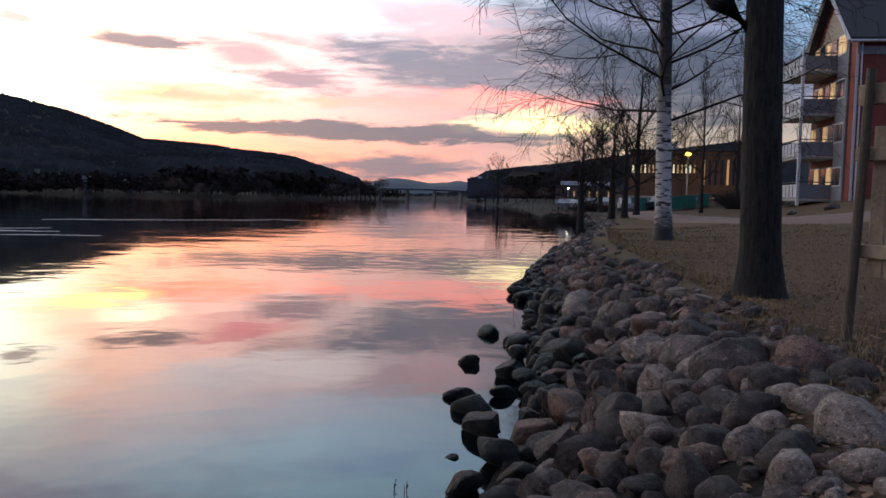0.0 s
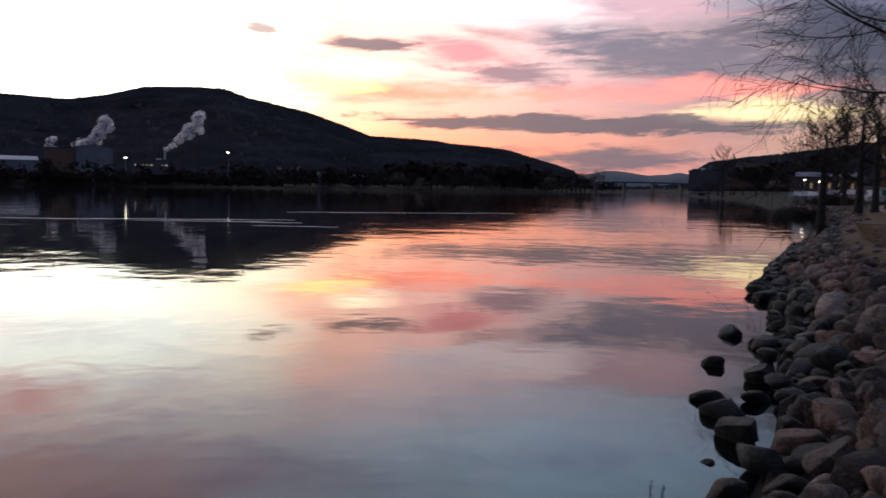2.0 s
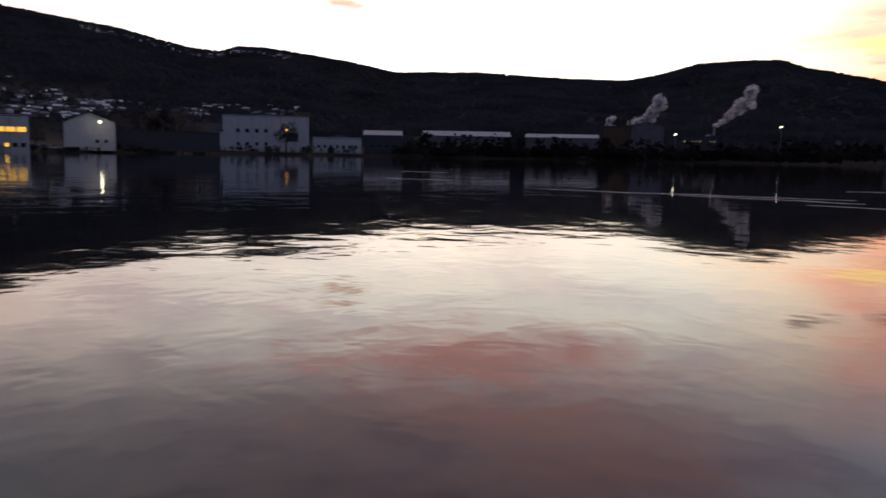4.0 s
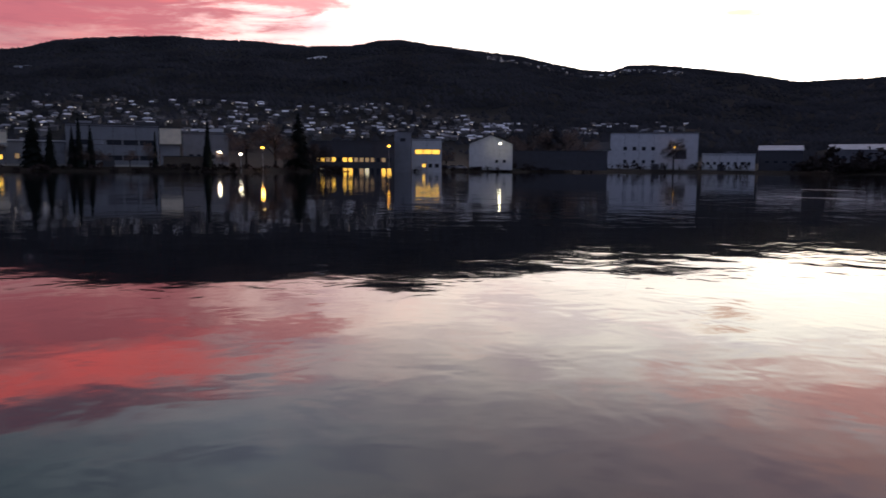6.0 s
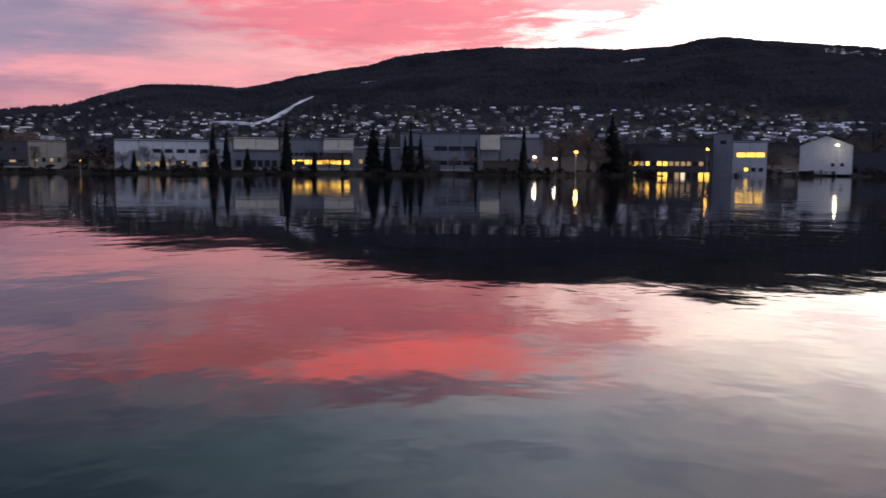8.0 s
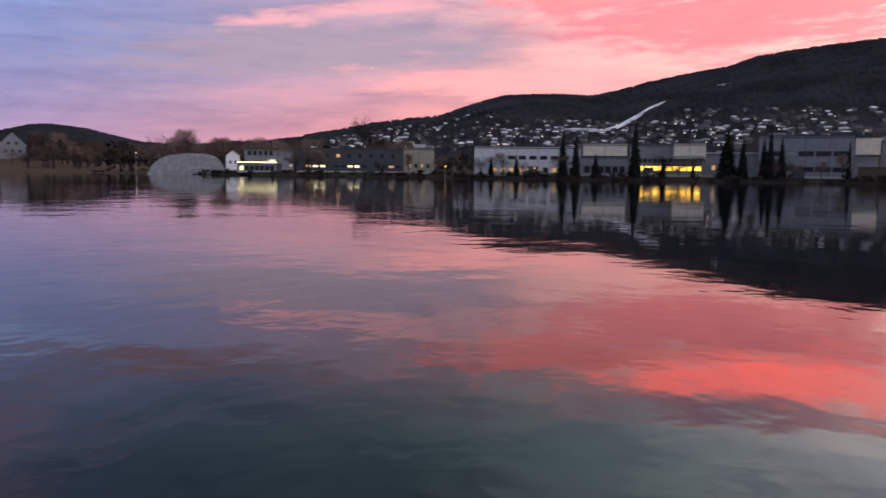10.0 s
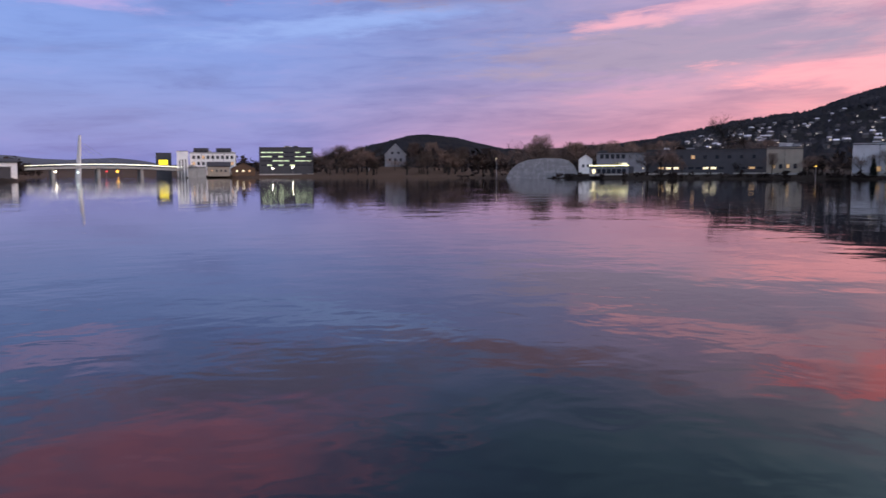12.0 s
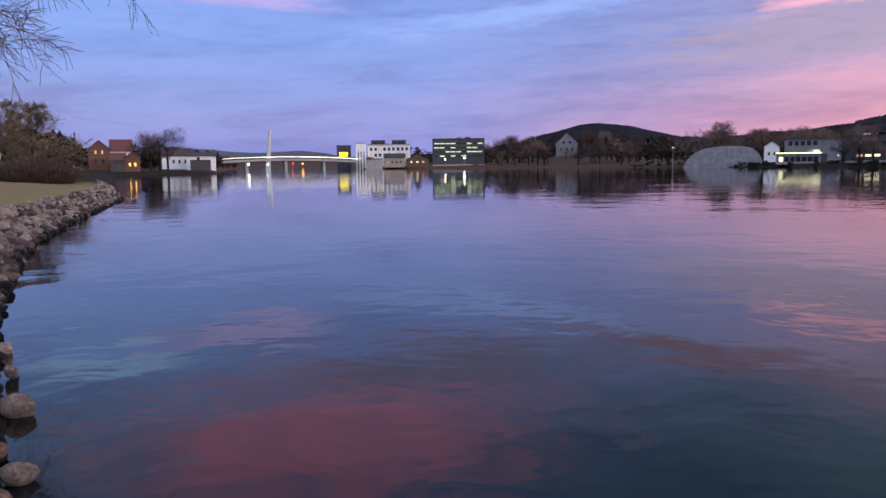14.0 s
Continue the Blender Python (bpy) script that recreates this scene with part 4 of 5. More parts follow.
block("villa", "pale gabled villa among bare trees on a rise", 157.25, 155.75, 470, 2.12, 12, GREY, "front", ROOF_PALE, pitch=.5, category="house", rows=[(.25, 1.6, 3, .1, .9, .4, GLASS), (.55, 1.4, 2, .2, .8, .4, GLASS)])
block("office_building", "dark five-storey office with greenish lit floors", 166.1, 162.35, 455, 1.86, 20, DARK, rows=[(.34 + .15 * i, .8, 9, .03, .97, .95, (OFFICE, OFFICE, GLASS, GLASS)) for i in range(4)])
block("apartment_house", "white apartment house with dark roof storey", 170.75, 167.7, 462, 1.5, 14, WHITE_HOUSE, rows=[(.2 + .26 * i, 1.8, 9, .03, .97, .55, (GLASS, GLASS, WARM_DIM)) for i in range(3)])
for az0, az1 in ((170.5, 169.5), (169.0, 168.0)):
    block("roof_storey", "dark set-back roof storey of an apartment house", az0, az1, 464, 1.78, 8, DARK, base=13.7, rows=[(.25, 1.0, 3, .05, .95, .7, GLASS)])
block("row_house", "beige wooden house by the quay", 169.6, 168.1, 448, .85, 9, BEIGE, "side", ROOF, rows=[(.3, 1.2, 4, .1, .9, .4, (WARM_DIM, GLASS))])
block("row_house", "ochre gabled house by the quay", 168.0, 166.4, 450, .8, 9, BROWN, "front", ROOF, pitch=.25, rows=[(.3, 1.2, 3, .1, .9, .4, (WARM_DIM, PALE))])
block("stair_tower", "white tower with vertical dark stripes at the bridge", 171.6, 170.85, 455, 1.58, 8, WHITE_HOUSE, rows=[(.06, 11.0, 3, .1, .9, .35, GLASS)])
sign_house = block("cinema", "dark building with a bright yellow sign panel", 172.95, 171.95, 470, 1.45, 12, DARK)
part("sign_panel", boxed(-2.6, 2.2, -.2, -.004, 9.4, 12.0, bevel=.05), lamp_material("yellow_sign", (1.0, .78, .03), 1.3), sign_house)
block("quay_block", "concrete abutment at the bridge end", 170.9, 169.7, 440, .5, 8, CONCRETE, category="abutment")
# houses past the left-hand bank
block("brick_house", "red-brick gabled house with white bargeboards", 189.35, 188.0, 262, 1.88, 14, BRICK, "front", TILE, pitch=.42, category="house", rows=[(.25, 1.3, 2, .15, .85, .35, GLASS), (.55, 1.2, 2, .2, .8, .35, WARM_DIM)])
block("house", "white house with a red tiled roof", 188.0, 186.65, 300, 1.95, 10, WHITE_HOUSE, "side", TILE, pitch=.42, category="house", rows=[(.3, 1.3, 4, .1, .9, .4, GLASS)])
block("shed", "dark low shed with a tiled roof", 188.0, 187.1, 250, 1.05, 8, DARK, "side", TILE, category="shed")
block("brick_house", "small brick gable lit by an orange wall lamp", 187.1, 186.15, 250, 1.08, 8, BRICK, "front", ROOF, pitch=.35, category="house", rows=[(.3, 1.1, 2, .15, .85, .35, WARM)])
block("house", "small white house behind bushes", 190.3, 189.7, 240, 1.35, 7, WHITE_HOUSE, "front", ROOF, pitch=.4, category="house")
block("house", "pale two-storey house beside the river", 184.8, 182.9, 300, 1.35, 10, WHITE_HOUSE, "side", ROOF, category="house", rows=[(.3, 1.3, 4, .1, .9, .35, GLASS)])
block("boathouse", "white flat-fronted boathouse by the bridge", 183.2, 181.25, 285, 1.05, 12, WHITE_HOUSE, "side", ROOF, pitch=.1, rows=[(.55, 1.2, 1, .3, .5, .5, GLASS)])
block("shed", "dark boat shed at the water's edge", 182.95, 181.6, 275, .52, 6, DARK, category="shed")
block("pavilion", "low pale pavilion on the lawn", 194.9, 194.1, 105, 1.35, 4, WHITE, category="shed")


# ---- lamps ----
for az, el, far, mat in ((96.82, .85, 240, BULB), (95.38, .74, 240, BULB), (93.88, 1.21, 246, SODIUM), (85.0, 1.41, 262, SODIUM), (77.0, 1.65, 308, BULB), (64.85, 1.45, 388, SODIUM), (37.45, 1.61, 430, BULB), (30.75, 2.16, 470, BULB)):
    street_lamp(az, far, el, mat, size=.40 if mat is BULB else .42)
for az, el, far, mat in ((21.4, .7, 440, PALE), (163.8, .45, 448, BULB), (165.2, .4, 448, BULB), (158.4, .7, 440, WARM), (150.6, .9, 420, WARM), (150.1, 1.2, 430, PALE), (149.2, 1.0, 330, PALE), (138.9, .3, 275, PALE), (127.9, .35, 245, WARM), (121.5, .3, 240, WARM), (179.1, .2, 440, BULB), (177.8, .15, 440, COOL), (175.4, .2, 700, SODIUM), (176.1, .2, 690, REDLIGHT), (-8.9, .95, 150, BULB), (-9.8, .85, 140, BULB), (-12.0, 2.0, 90, PALE)):
    street_lamp(az, far, el, mat, size=.21 * max(far / 250, .5), label="small lit lamp on a thin pole")


def lamp_glow(az, far, el, watts, colour):
    ob = new("lamp_glow", bpy.data.lights.new("lamp_glow", "POINT"))
    ob.data.energy, ob.data.color, ob.data.shadow_soft_size = watts, colour, .5
    ob.location = (*polar(az, far), rise(el, far) - .7)


lamp_glow(-17.05, 91.5, 3.5, 800, (1.0, .5, .12))
lamp_glow(93.88, 245.5, 1.21, 400, (1.0, .5, .12))
lamp_glow(96.82, 239, .85, 300, (1.0, .85, .65))
lamp_glow(77.0, 307, 1.65, 220, (1.0, .9, .6))


# ---- bridges ----
def bridge(label, az0, far0, az1, far1, z0, z1, piers, mat, rail_light=None, pier_mat=None):
    a, b = polar(az0, far0), polar(az1, far1)
    length = math.hypot(b[0] - a[0], b[1] - a[1])
    top = empty("bridge", pose(a[0], a[1], 0, 0, 0, math.degrees(math.atan2(b[1] - a[1], b[0] - a[0]))), label, "bridge")
    def crown(u):
        return 1.5 * 4 * (u / length) * (1 - u / length)

    steps = [length * i / 24 for i in range(25)]

    def strip(y0, y1, low, high):
        return prism([(u, low + crown(u)) for u in steps] + [(u, high + crown(u)) for u in reversed(steps)], y0, y1)

    part("deck", strip(0, 9, z0, z1), mat, top)
    for y in (.1, 8.8):
        part("railing", strip(y, y + .12, z1 + .9, z1 + 1.05), rail_light or METAL, top)
    for i in range(1, int(length / 6)):
        part("post", boxed(i * 6, i * 6 + .15, .05, .2, z1 + crown(i * 6) - .05, z1 + crown(i * 6) + .9), METAL, top)
    for i in range(piers):
        u = length * (i + 1) / (piers + 1)
        part("pier", boxed(u - .8, u + .8, 1, 8, -1.5, z0 + crown(u) + .1, bevel=.3), pier_mat or CONCRETE, top)
    return top


bridge("low dark road bridge far up the river", 6.6, 720, -3.2, 760, 7.7, 8.9, 4, DARK, pier_mat=DARK)
bridge("slender pale road bridge with lit railing", 182.0, 430, 171.2, 445, 3.7, 4.9, 3, CONCRETE, lamp_material("bridge_rail_light", (1.0, .95, .72), 2.0))
x, y = polar(177.8, 470)
mast = empty("pylon", pose(x, y, 0), "tall white leaning pylon at the bridge", "pylon")
part("shaft", rod(bmesh.new(), (0, 0, 0), (-1.8, 0, rise(2.55, 470)), 1.5, .7), WHITE, mast)
for k in range(4):
    part("stay", rod(bmesh.new(), (-1.2 - .1 * k, 0, 14 + 2.0 * k), (-7.0 - 5 * k, 0, 6), .06, sides=4), METAL, mast)


# ---- town on the slope, snow run, woods ----
def on_slope(az, el):
    """The place on the far hill that is seen at an azimuth and elevation."""
    for r in range(480, 1950, 6):
        x, y = polar(az, r)
        z = land(x, y)
        if math.degrees(math.atan2(z - EYE, r)) >= el:
            return Vector((x, y, z))
    return Vector((x, y, z))


def mixed_roofs():
    """Roofs from dark tile to white frost, one tone for each house."""
    m = material("mixed_frosted_roofs", (.4, .41, .45), .8, vary=.2, scale=.3, bump=0)
    k = Nodes(m.node_tree)
    shader = m.node_tree.nodes["Principled BSDF"]
    tone = k.ramp(k.add("ShaderNodeNewGeometry").outputs["Random Per Island"], [(0.0, .03, .03, .035), (.5, .07, .065, .07), (.68, .2, .2, .22), (1.0, .8, .8, .85)])
    k.feed(shader.inputs["Base Color"], tone)
    return m


def town():
    rnd = random.Random(11)
    walls, roofs, lights = ([], []), ([], []), ([], [])

    def quadbox(store, m, x0, x1, y0, y1, z0, z1):
        verts, faces = store
        s = len(verts)
        verts += [tuple(m @ Vector((x, y, z))) for z in (z0, z1) for x, y in ((x0, y0), (x1, y0), (x1, y1), (x0, y1))]
        faces += [(s, s + 1, s + 5, s + 4), (s + 1, s + 2, s + 6, s + 5), (s + 2, s + 3, s + 7, s + 6), (s + 3, s, s + 4, s + 7), (s + 4, s + 5, s + 6, s + 7)]

    for i in range(900):
        az = rnd.uniform(76, 136) if i % 6 else rnd.uniform(64, 78)
        el = rnd.uniform(1.7, 4.2) if 82 < az < 112 else rnd.uniform(1.6, 3.5)
        if az > 124:
            el = rnd.uniform(1.4, max(1.5, float(np.interp(az, RIDGE_AZ, RIDGE_EL)) - .5))
        if az < 78:
            el = rnd.choice((rnd.uniform(2.0, 2.9), float(np.interp(az, RIDGE_AZ, RIDGE_EL)) - rnd.uniform(.2, .5)))
        p = on_slope(az, el)
        w, d, h = rnd.uniform(3.5, 7.5), rnd.uniform(4, 7), rnd.uniform(2.3, 4.0)
        m = pose(p.x, p.y, p.z - 1.5, 0, 0, az + rnd.uniform(-35, 35))
        quadbox(walls, m, -w / 2, w / 2, 0, d, 0, h + 1.5)
        verts, faces = roofs
        s, t = len(verts), h + 1.5
        verts += [tuple(m @ Vector(v)) for v in ((-w / 2 - .4, -.5, t), (w / 2 + .4, -.5, t), (w / 2 + .4, d + .5, t), (-w / 2 - .4, d + .5, t), (-w / 2 - .4, d / 2, t + 1.9), (w / 2 + .4, d / 2, t + 1.9))]
        faces += [(s, s + 1, s + 5, s + 4), (s + 2, s + 3, s + 4, s + 5), (s, s + 4, s + 3), (s + 1, s + 2, s + 5)]
        if rnd.random() < .34:
            u = rnd.uniform(-w / 3, w / 3)
            quadbox(lights, m, u - .6, u + .6, -.15, 0, 2.6, 3.7)
    for nm, store, mat, label in (("hillside_houses", walls, material("house_walls", (.12, .115, .115), vary=.3, scale=.02, bump=0), "small wooden houses crowded on a hillside"),
                                  ("hillside_roofs", roofs, mixed_roofs(), "frosted pale roofs of houses on a hillside"), ("hillside_windows", lights, lamp_material("white_window_light", (1.0, .86, .7), 1.1), "lit windows of houses on a hillside")):
        tagged(raw(nm, *store, mat), label, "town", kind="stuff")


town()


def snow_run(points, width, label):
    verts, faces = [], []
    for i, (az, el) in enumerate(points):
        p = on_slope(az, el)
        out = Vector((p.x, p.y, 0)).normalized()
        side = Vector((out.y, -out.x, 0)) * width[i]
        verts += [tuple(p - side + Vector((0, 0, 2.6))), tuple(p + side + Vector((0, 0, 2.6))), tuple(p + side - Vector((0, 0, 4))), tuple(p - side - Vector((0, 0, 4)))]
        if i:
            a, b = 4 * i - 4, 4 * i
            faces += [(a + k, a + (k + 1) % 4, b + (k + 1) % 4, b + k) for k in range(4)]
    tagged(raw("snow_run", verts, faces, SNOW), label, "snow", kind="stuff")


SKI_RUN = [(117.0, 2.75), (115.6, 3.2), (114.3, 3.9), (113.4, 4.5), (112.6, 4.85)]
snow_run(SKI_RUN, (2.5, 3.2, 3, 2.5, 1.0), "old snow left on a ski run down the hill")
snow_run([(119.3, 2.9), (118.2, 2.95), (117.2, 2.9)], (7, 10, 7), "old snow at the foot of a ski run")
snow_run([(109.0, 5.9), (108.3, 6.0)], (5, 4), "narrow strip of old snow high on the hill")
snow_run([(90.3, 7.3), (89.6, 7.5)], (12, 9), "patch of old snow near the ridge")


def woods():
    """Thousands of small spruces and bare crowns on the hills, as one mesh each."""
    rnd = random.Random(21)
    dark, brown = ([], []), ([], [])

    def spire(store, x, y, z, w, h, tiers=1):
        verts, faces = store
        for t in range(tiers):
            s = len(verts)
            turn = rnd.uniform(0, 6)
            z0, z1, ww = z + h * t / (tiers + .8), z + h * (.62 + .38 * (t + 1) / tiers) , w * (1 - .55 * t / tiers)
            verts += [(x + ww * math.cos(turn + k * 1.257) * rnd.uniform(.7, 1.15), y + ww * math.sin(turn + k * 1.257) * rnd.uniform(.7, 1.15), z0) for k in range(5)] + [(x, y, z1)]
            faces += [(s + k, s + (k + 1) % 5, s + 5) for k in range(5)]

    def tuft(store, x, y, z, w, h):
        verts, faces = store
        for _ in range(14):
            cx, cy, cz = x + rnd.gauss(0, w * .35), y + rnd.gauss(0, w * .35), z + h * rnd.uniform(.25, 1.0)
            s, q = len(verts), w * rnd.uniform(.2, .45)
            verts += [(cx + rnd.uniform(-q, q), cy + rnd.uniform(-q, q), cz + rnd.uniform(-q, q)) for _ in range(4)]
            faces += [(s, s + 1, s + 2), (s, s + 2, s + 3), (s + 1, s + 3, s + 2)]
        s = len(verts)
        verts += [(x - .2, y, z), (x + .2, y, z), (x, y + .2, z), (x, y, z + h * .8)]
        faces += [(s, s + 1, s + 3), (s + 1, s + 2, s + 3), (s + 2, s, s + 3)]

    for i in range(75000):
        az = rnd.uniform(-24, 160)
        u = rnd.random()
        r = RIDGE_R + rnd.uniform(-60, 25) if i % 4 == 0 else 560 + (RIDGE_R - 560) * u ** .7
        x, y = polar(az, r)
        z = land(x, y)
        up = math.degrees(math.atan2(z - EYE, r))
        if 111 < az < 119.5 and abs(az - float(np.interp(up, [e for _, e in SKI_RUN], [a for a, _ in SKI_RUN]))) < .55 and up < 5.0 or 117 < az < 119.5 and 2.5 < up < 3.1:
            continue
        if z < 6 or (76 < az < 136 and math.degrees(math.atan2(z, r)) < 4.2 and rnd.random() < .75):
            continue
        h = rnd.uniform(5, 9) * (.6 if az > 138 else 1)
        spire(dark, x, y, z - 2, h * .8, h, 1)
    # bare and brushy trees along the far shores
    for i in range(1500):
        az = rnd.choice((rnd.uniform(3, 45), rnd.uniform(3, 30), rnd.uniform(45, 76), rnd.uniform(124, 168), rnd.uniform(180, 194), rnd.uniform(-9, -2)))
        far = float(np.interp(az, FAR_AZ, FAR_R)) if az > -2 else 230 + 40 * (az + 9)
        r = far + 6 + rnd.random() ** 1.4 * (110 if az < 60 else 60)
        if 124 < az < 168:
            r = far + 60 + rnd.random() * 160
        x, y = polar(az, r)
        if 138 < az < 149 or (az > 181 and az < 190) or 163 < az < 166 or 155.2 < az < 157.6:
            r += 120
            x, y = polar(az, r)
        z = land(x, y)
        if z < .6:
            continue
        h = rnd.uniform(5, 11) if az < 76 else rnd.uniform(4, 9)
        if 5 < az < 20:
            h *= 1.35
        if 136 < az < 168:
            h = rnd.uniform(7, 13)
        if 56 < az < 76:
            h = rnd.uniform(2, 4)
        tuft(brown, x, y, z - .3, h * .55, h)
    for i in range(260):
        az = rnd.uniform(70, 152)
        x, y = polar(az, float(np.interp(az, FAR_AZ, FAR_R)) + rnd.uniform(2, 5))
        tuft(brown, x, y, land(x, y) - .2, 1.6, rnd.uniform(.5, 1.6))
    for i in range(420):
        az = rnd.uniform(27, 57)
        x, y = polar(az, float(np.interp(az, FAR_AZ, FAR_R)) + rnd.uniform(3, 12))
        tuft(brown, x, y, land(x, y) - .3, 3.5, rnd.uniform(3.0, 5.5))
    tagged(raw("spruce_woods", *dark, HILL, smooth=True), "dark spruce woods covering the hills", "woods", kind="stuff")
    tagged(raw("bare_woods", *brown, WOODS), "bare brown thickets along the far shores", "woods", kind="stuff")


woods()


# ---- single trees ----
def spruce(seed, label):
    """A spruce of unit height, with drooping tiers of branches."""
    rnd = random.Random(seed)
    top = empty("spruce", pose(0, 0, -50), label, "tree", "spruces along the far shore")
    part("trunk", rod(bmesh.new(), (0, 0, 0), (0, 0, .95), .02, .004, 6), BARK, top)
    verts, faces = [], []
    for i in range(280):
        u = (i + rnd.random()) / 280
        z, reach = .06 + .94 * u, (.19 * (1 - u) ** .8 + .012) * rnd.uniform(.65, 1.2)
        a = i * 2.4
        c, s_ = math.cos(a), math.sin(a)
        w = reach * .32
        s = len(verts)
        verts += [(0, 0, z + .01), (c * reach * .6 - s_ * w, s_ * reach * .6 + c * w, z - reach * .25), (c * reach, s_ * reach, z - reach * .5), (c * reach * .6 + s_ * w, s_ * reach * .6 - c * w, z - reach * .25), (c * reach * .5, s_ * reach * .5, z - reach * .05)]
        faces += [(s, s + 1, s + 4), (s + 1, s + 2, s + 4), (s + 2, s + 3, s + 4), (s + 3, s, s + 4)]
    raw("crown", verts, faces, NEEDLES, top)
    return top


def plant(kind, az, far, tall, wide=1.0, spin=0.0):
    x, y = polar(az, far)
    z = land(x, y)
    return copy_thing(kind, pose(x, y, z - .15, 0, 0, spin) @ Matrix.Diagonal((tall * wide, tall * wide, tall, 1)))


SPRUCES = [spruce(i, "dark pointed spruce beside the factories") for i in range(3)]
k = 0
for az, el, wide in ((119.5, 3.2, .6), (118.6, 2.9, .6), (117.2, 1.5, 1.0), (122.8, 1.35, .9), (124.6, 1.2, .9), (114.5, 3.9, .55), (112.6, 1.3, .9), (110.6, 1.4, .5), (108.4, 3.4, .95), (107.4, 2.7, .7), (106.1, 2.6, .6), (105.0, 2.7, .6), (105.7, 3.4, .45), (97.6, 3.4, .5), (91.4, 3.8, 1.15), (101.0, 2.4, .4)):
    far = float(np.interp(az, FAR_AZ, FAR_R)) + 7 + (k % 3)
    plant(SPRUCES[k % 3], az, far, rise(el, far) - 1.6, wide * 1.3, k * 40)
    k += 1
for ob in SPRUCES:
    for o in (*ob.children, ob):
        bpy.data.objects.remove(o)

def far_tree(seed, mat, label):
    """A leafless tree of unit height for the far shore: trunk, limbs and a haze of fine twigs."""
    rnd = random.Random(seed)
    top = empty("far_tree", pose(0, 0, -60), label, "tree", "bare trees on the far shore")
    bm = rod(bmesh.new(), (0, 0, 0), (0, 0, .6), .028, .012, 6)
    for k in range(7):
        a = k * 2.4
        rod(bm, (0, 0, .25 + .05 * k), (math.cos(a) * .26, math.sin(a) * .26, .55 + .055 * k), .012, .004, 4)
    part("trunk", bm, BARK, top)
    verts, faces = [], []
    lobes = [(Vector((rnd.gauss(0, .15), rnd.gauss(0, .15), rnd.uniform(.42, .84))), rnd.uniform(.10, .19)) for _ in range(11)]
    for _ in range(2600):
        c, q = rnd.choice(lobes)
        v = Vector((rnd.gauss(0, 1), rnd.gauss(0, 1), rnd.gauss(0, 1))).normalized() * q * rnd.random() ** .45
        way = (v + Vector((0, 0, .05))).normalized() * rnd.uniform(.03, .08)
        side = way.orthogonal().normalized() * .0030
        s = len(verts)
        o = c + v
        verts += [tuple(o - side), tuple(o + side), tuple(o + way)]
        faces.append((s, s + 1, s + 2))
    raw("crown", verts, faces, mat, top)
    return top


FAR_TREES = [far_tree(300 + i, (TWIG, BROWN_TWIG, BROWN_TWIG)[i], "leafless tree with a hazy brown crown on the far shore") for i in range(3)] + [far_tree(310, SHRUB, "leafless brown willow on the far shore")]
KINDS = [bare_tree("bare_tree", 0, 0, 10, .55, 40 + i, "leafless tree with a wide dark crown", spread=.40 + .04 * i, levels=3, first=.27 - .02 * i, forks=6, limbs=11, thick=.03, base=0.0, group="bare trees along the banks") for i in range(4)]
AUTUMN = bare_tree("bare_tree", 0, 0, 10, .4, 50, "dense yellow-brown leafless willow on the bank", twig=GOLD_TWIG, spread=.45, droop=.3, levels=3, first=.15, forks=11, limbs=18, thick=.06, base=0.0, group="bare trees along the banks")
# right-hand bank, one behind another
for i, (az, far, tall, wide) in enumerate(((-9.85, 62, 7.4, 1.6), (-12.0, 66, 7.8, 1.5), (-12.9, 60, 7.0, 1.4), (-13.7, 72, 13.5, .75), (-11.2, 90, 11, .9), (-18.05, 70, 11, .5), (-20.3, 74, 10, .6), (-10.8, 120, 11, .8), (-3.9, 290, 16, 1.0), (-4.6, 310, 13, 1.0), (-16.8, 95, 9, .9))):
    plant(KINDS[i % 4], az, far, tall / 10, wide, i * 70)
for i in range(14):
    az = 5.0 + i * .34
    plant(FAR_TREES[i % 3], az, 500 + 20 * (i % 3), 17 - .5 * i, 1.2, i * 50)
for i, (az, far, tall, wide) in enumerate(((133.35, 300, 22.0, .9), (132.2, 294, 14.5, 1.5), (131.2, 292, 12, 1.5), (138.6, 276, 9, 1.4), (137.7, 276, 10, 1.4), (136.9, 274, 8, 1.4), (160.7, 450, 15, 1.4), (161.4, 455, 14, 1.4), (159.9, 452, 13, 1.4), (158.0, 480, 14, 1.2), (146.6, 430, 17, 1.1), (140.2, 440, 15, 1.2), (141.1, 445, 15, 1.3), (144.5, 420, 13, 1.3), (185.5, 262, 12, 1.3), (184.9, 262, 14, 1.3), (184.4, 264, 12.5, 1.3), (152.6, 400, 11, 1.4), (150.5, 390, 10.5, 1.5), (127.5, 255, 6, 1.6), (128.3, 252, 6, 1.6), (126.8, 250, 5.5, 1.6), (95.0, 262, 14, 1.1), (93.0, 256, 15, 1.1), (90.2, 250, 11, 1.2), (71.0, 352, 17, 1.1), (72.4, 348, 19, 1.2), (73.6, 350, 21, 1.1), (75.0, 346, 18, 1.2), (76.0, 344, 13, 1.2), (64.9, 384, 15, 1.0), (143.0, 470, 20, 1.1), (146.2, 440, 22, 1.1), (146.9, 445, 21, 1.2), (141.6, 470, 20, 1.4), (155.0, 480, 12, 1.3))):
    plant(FAR_TREES[3 if az in (152.6, 150.5) else i % 3], az, far, tall, wide, i * 60)
rnd = random.Random(9)
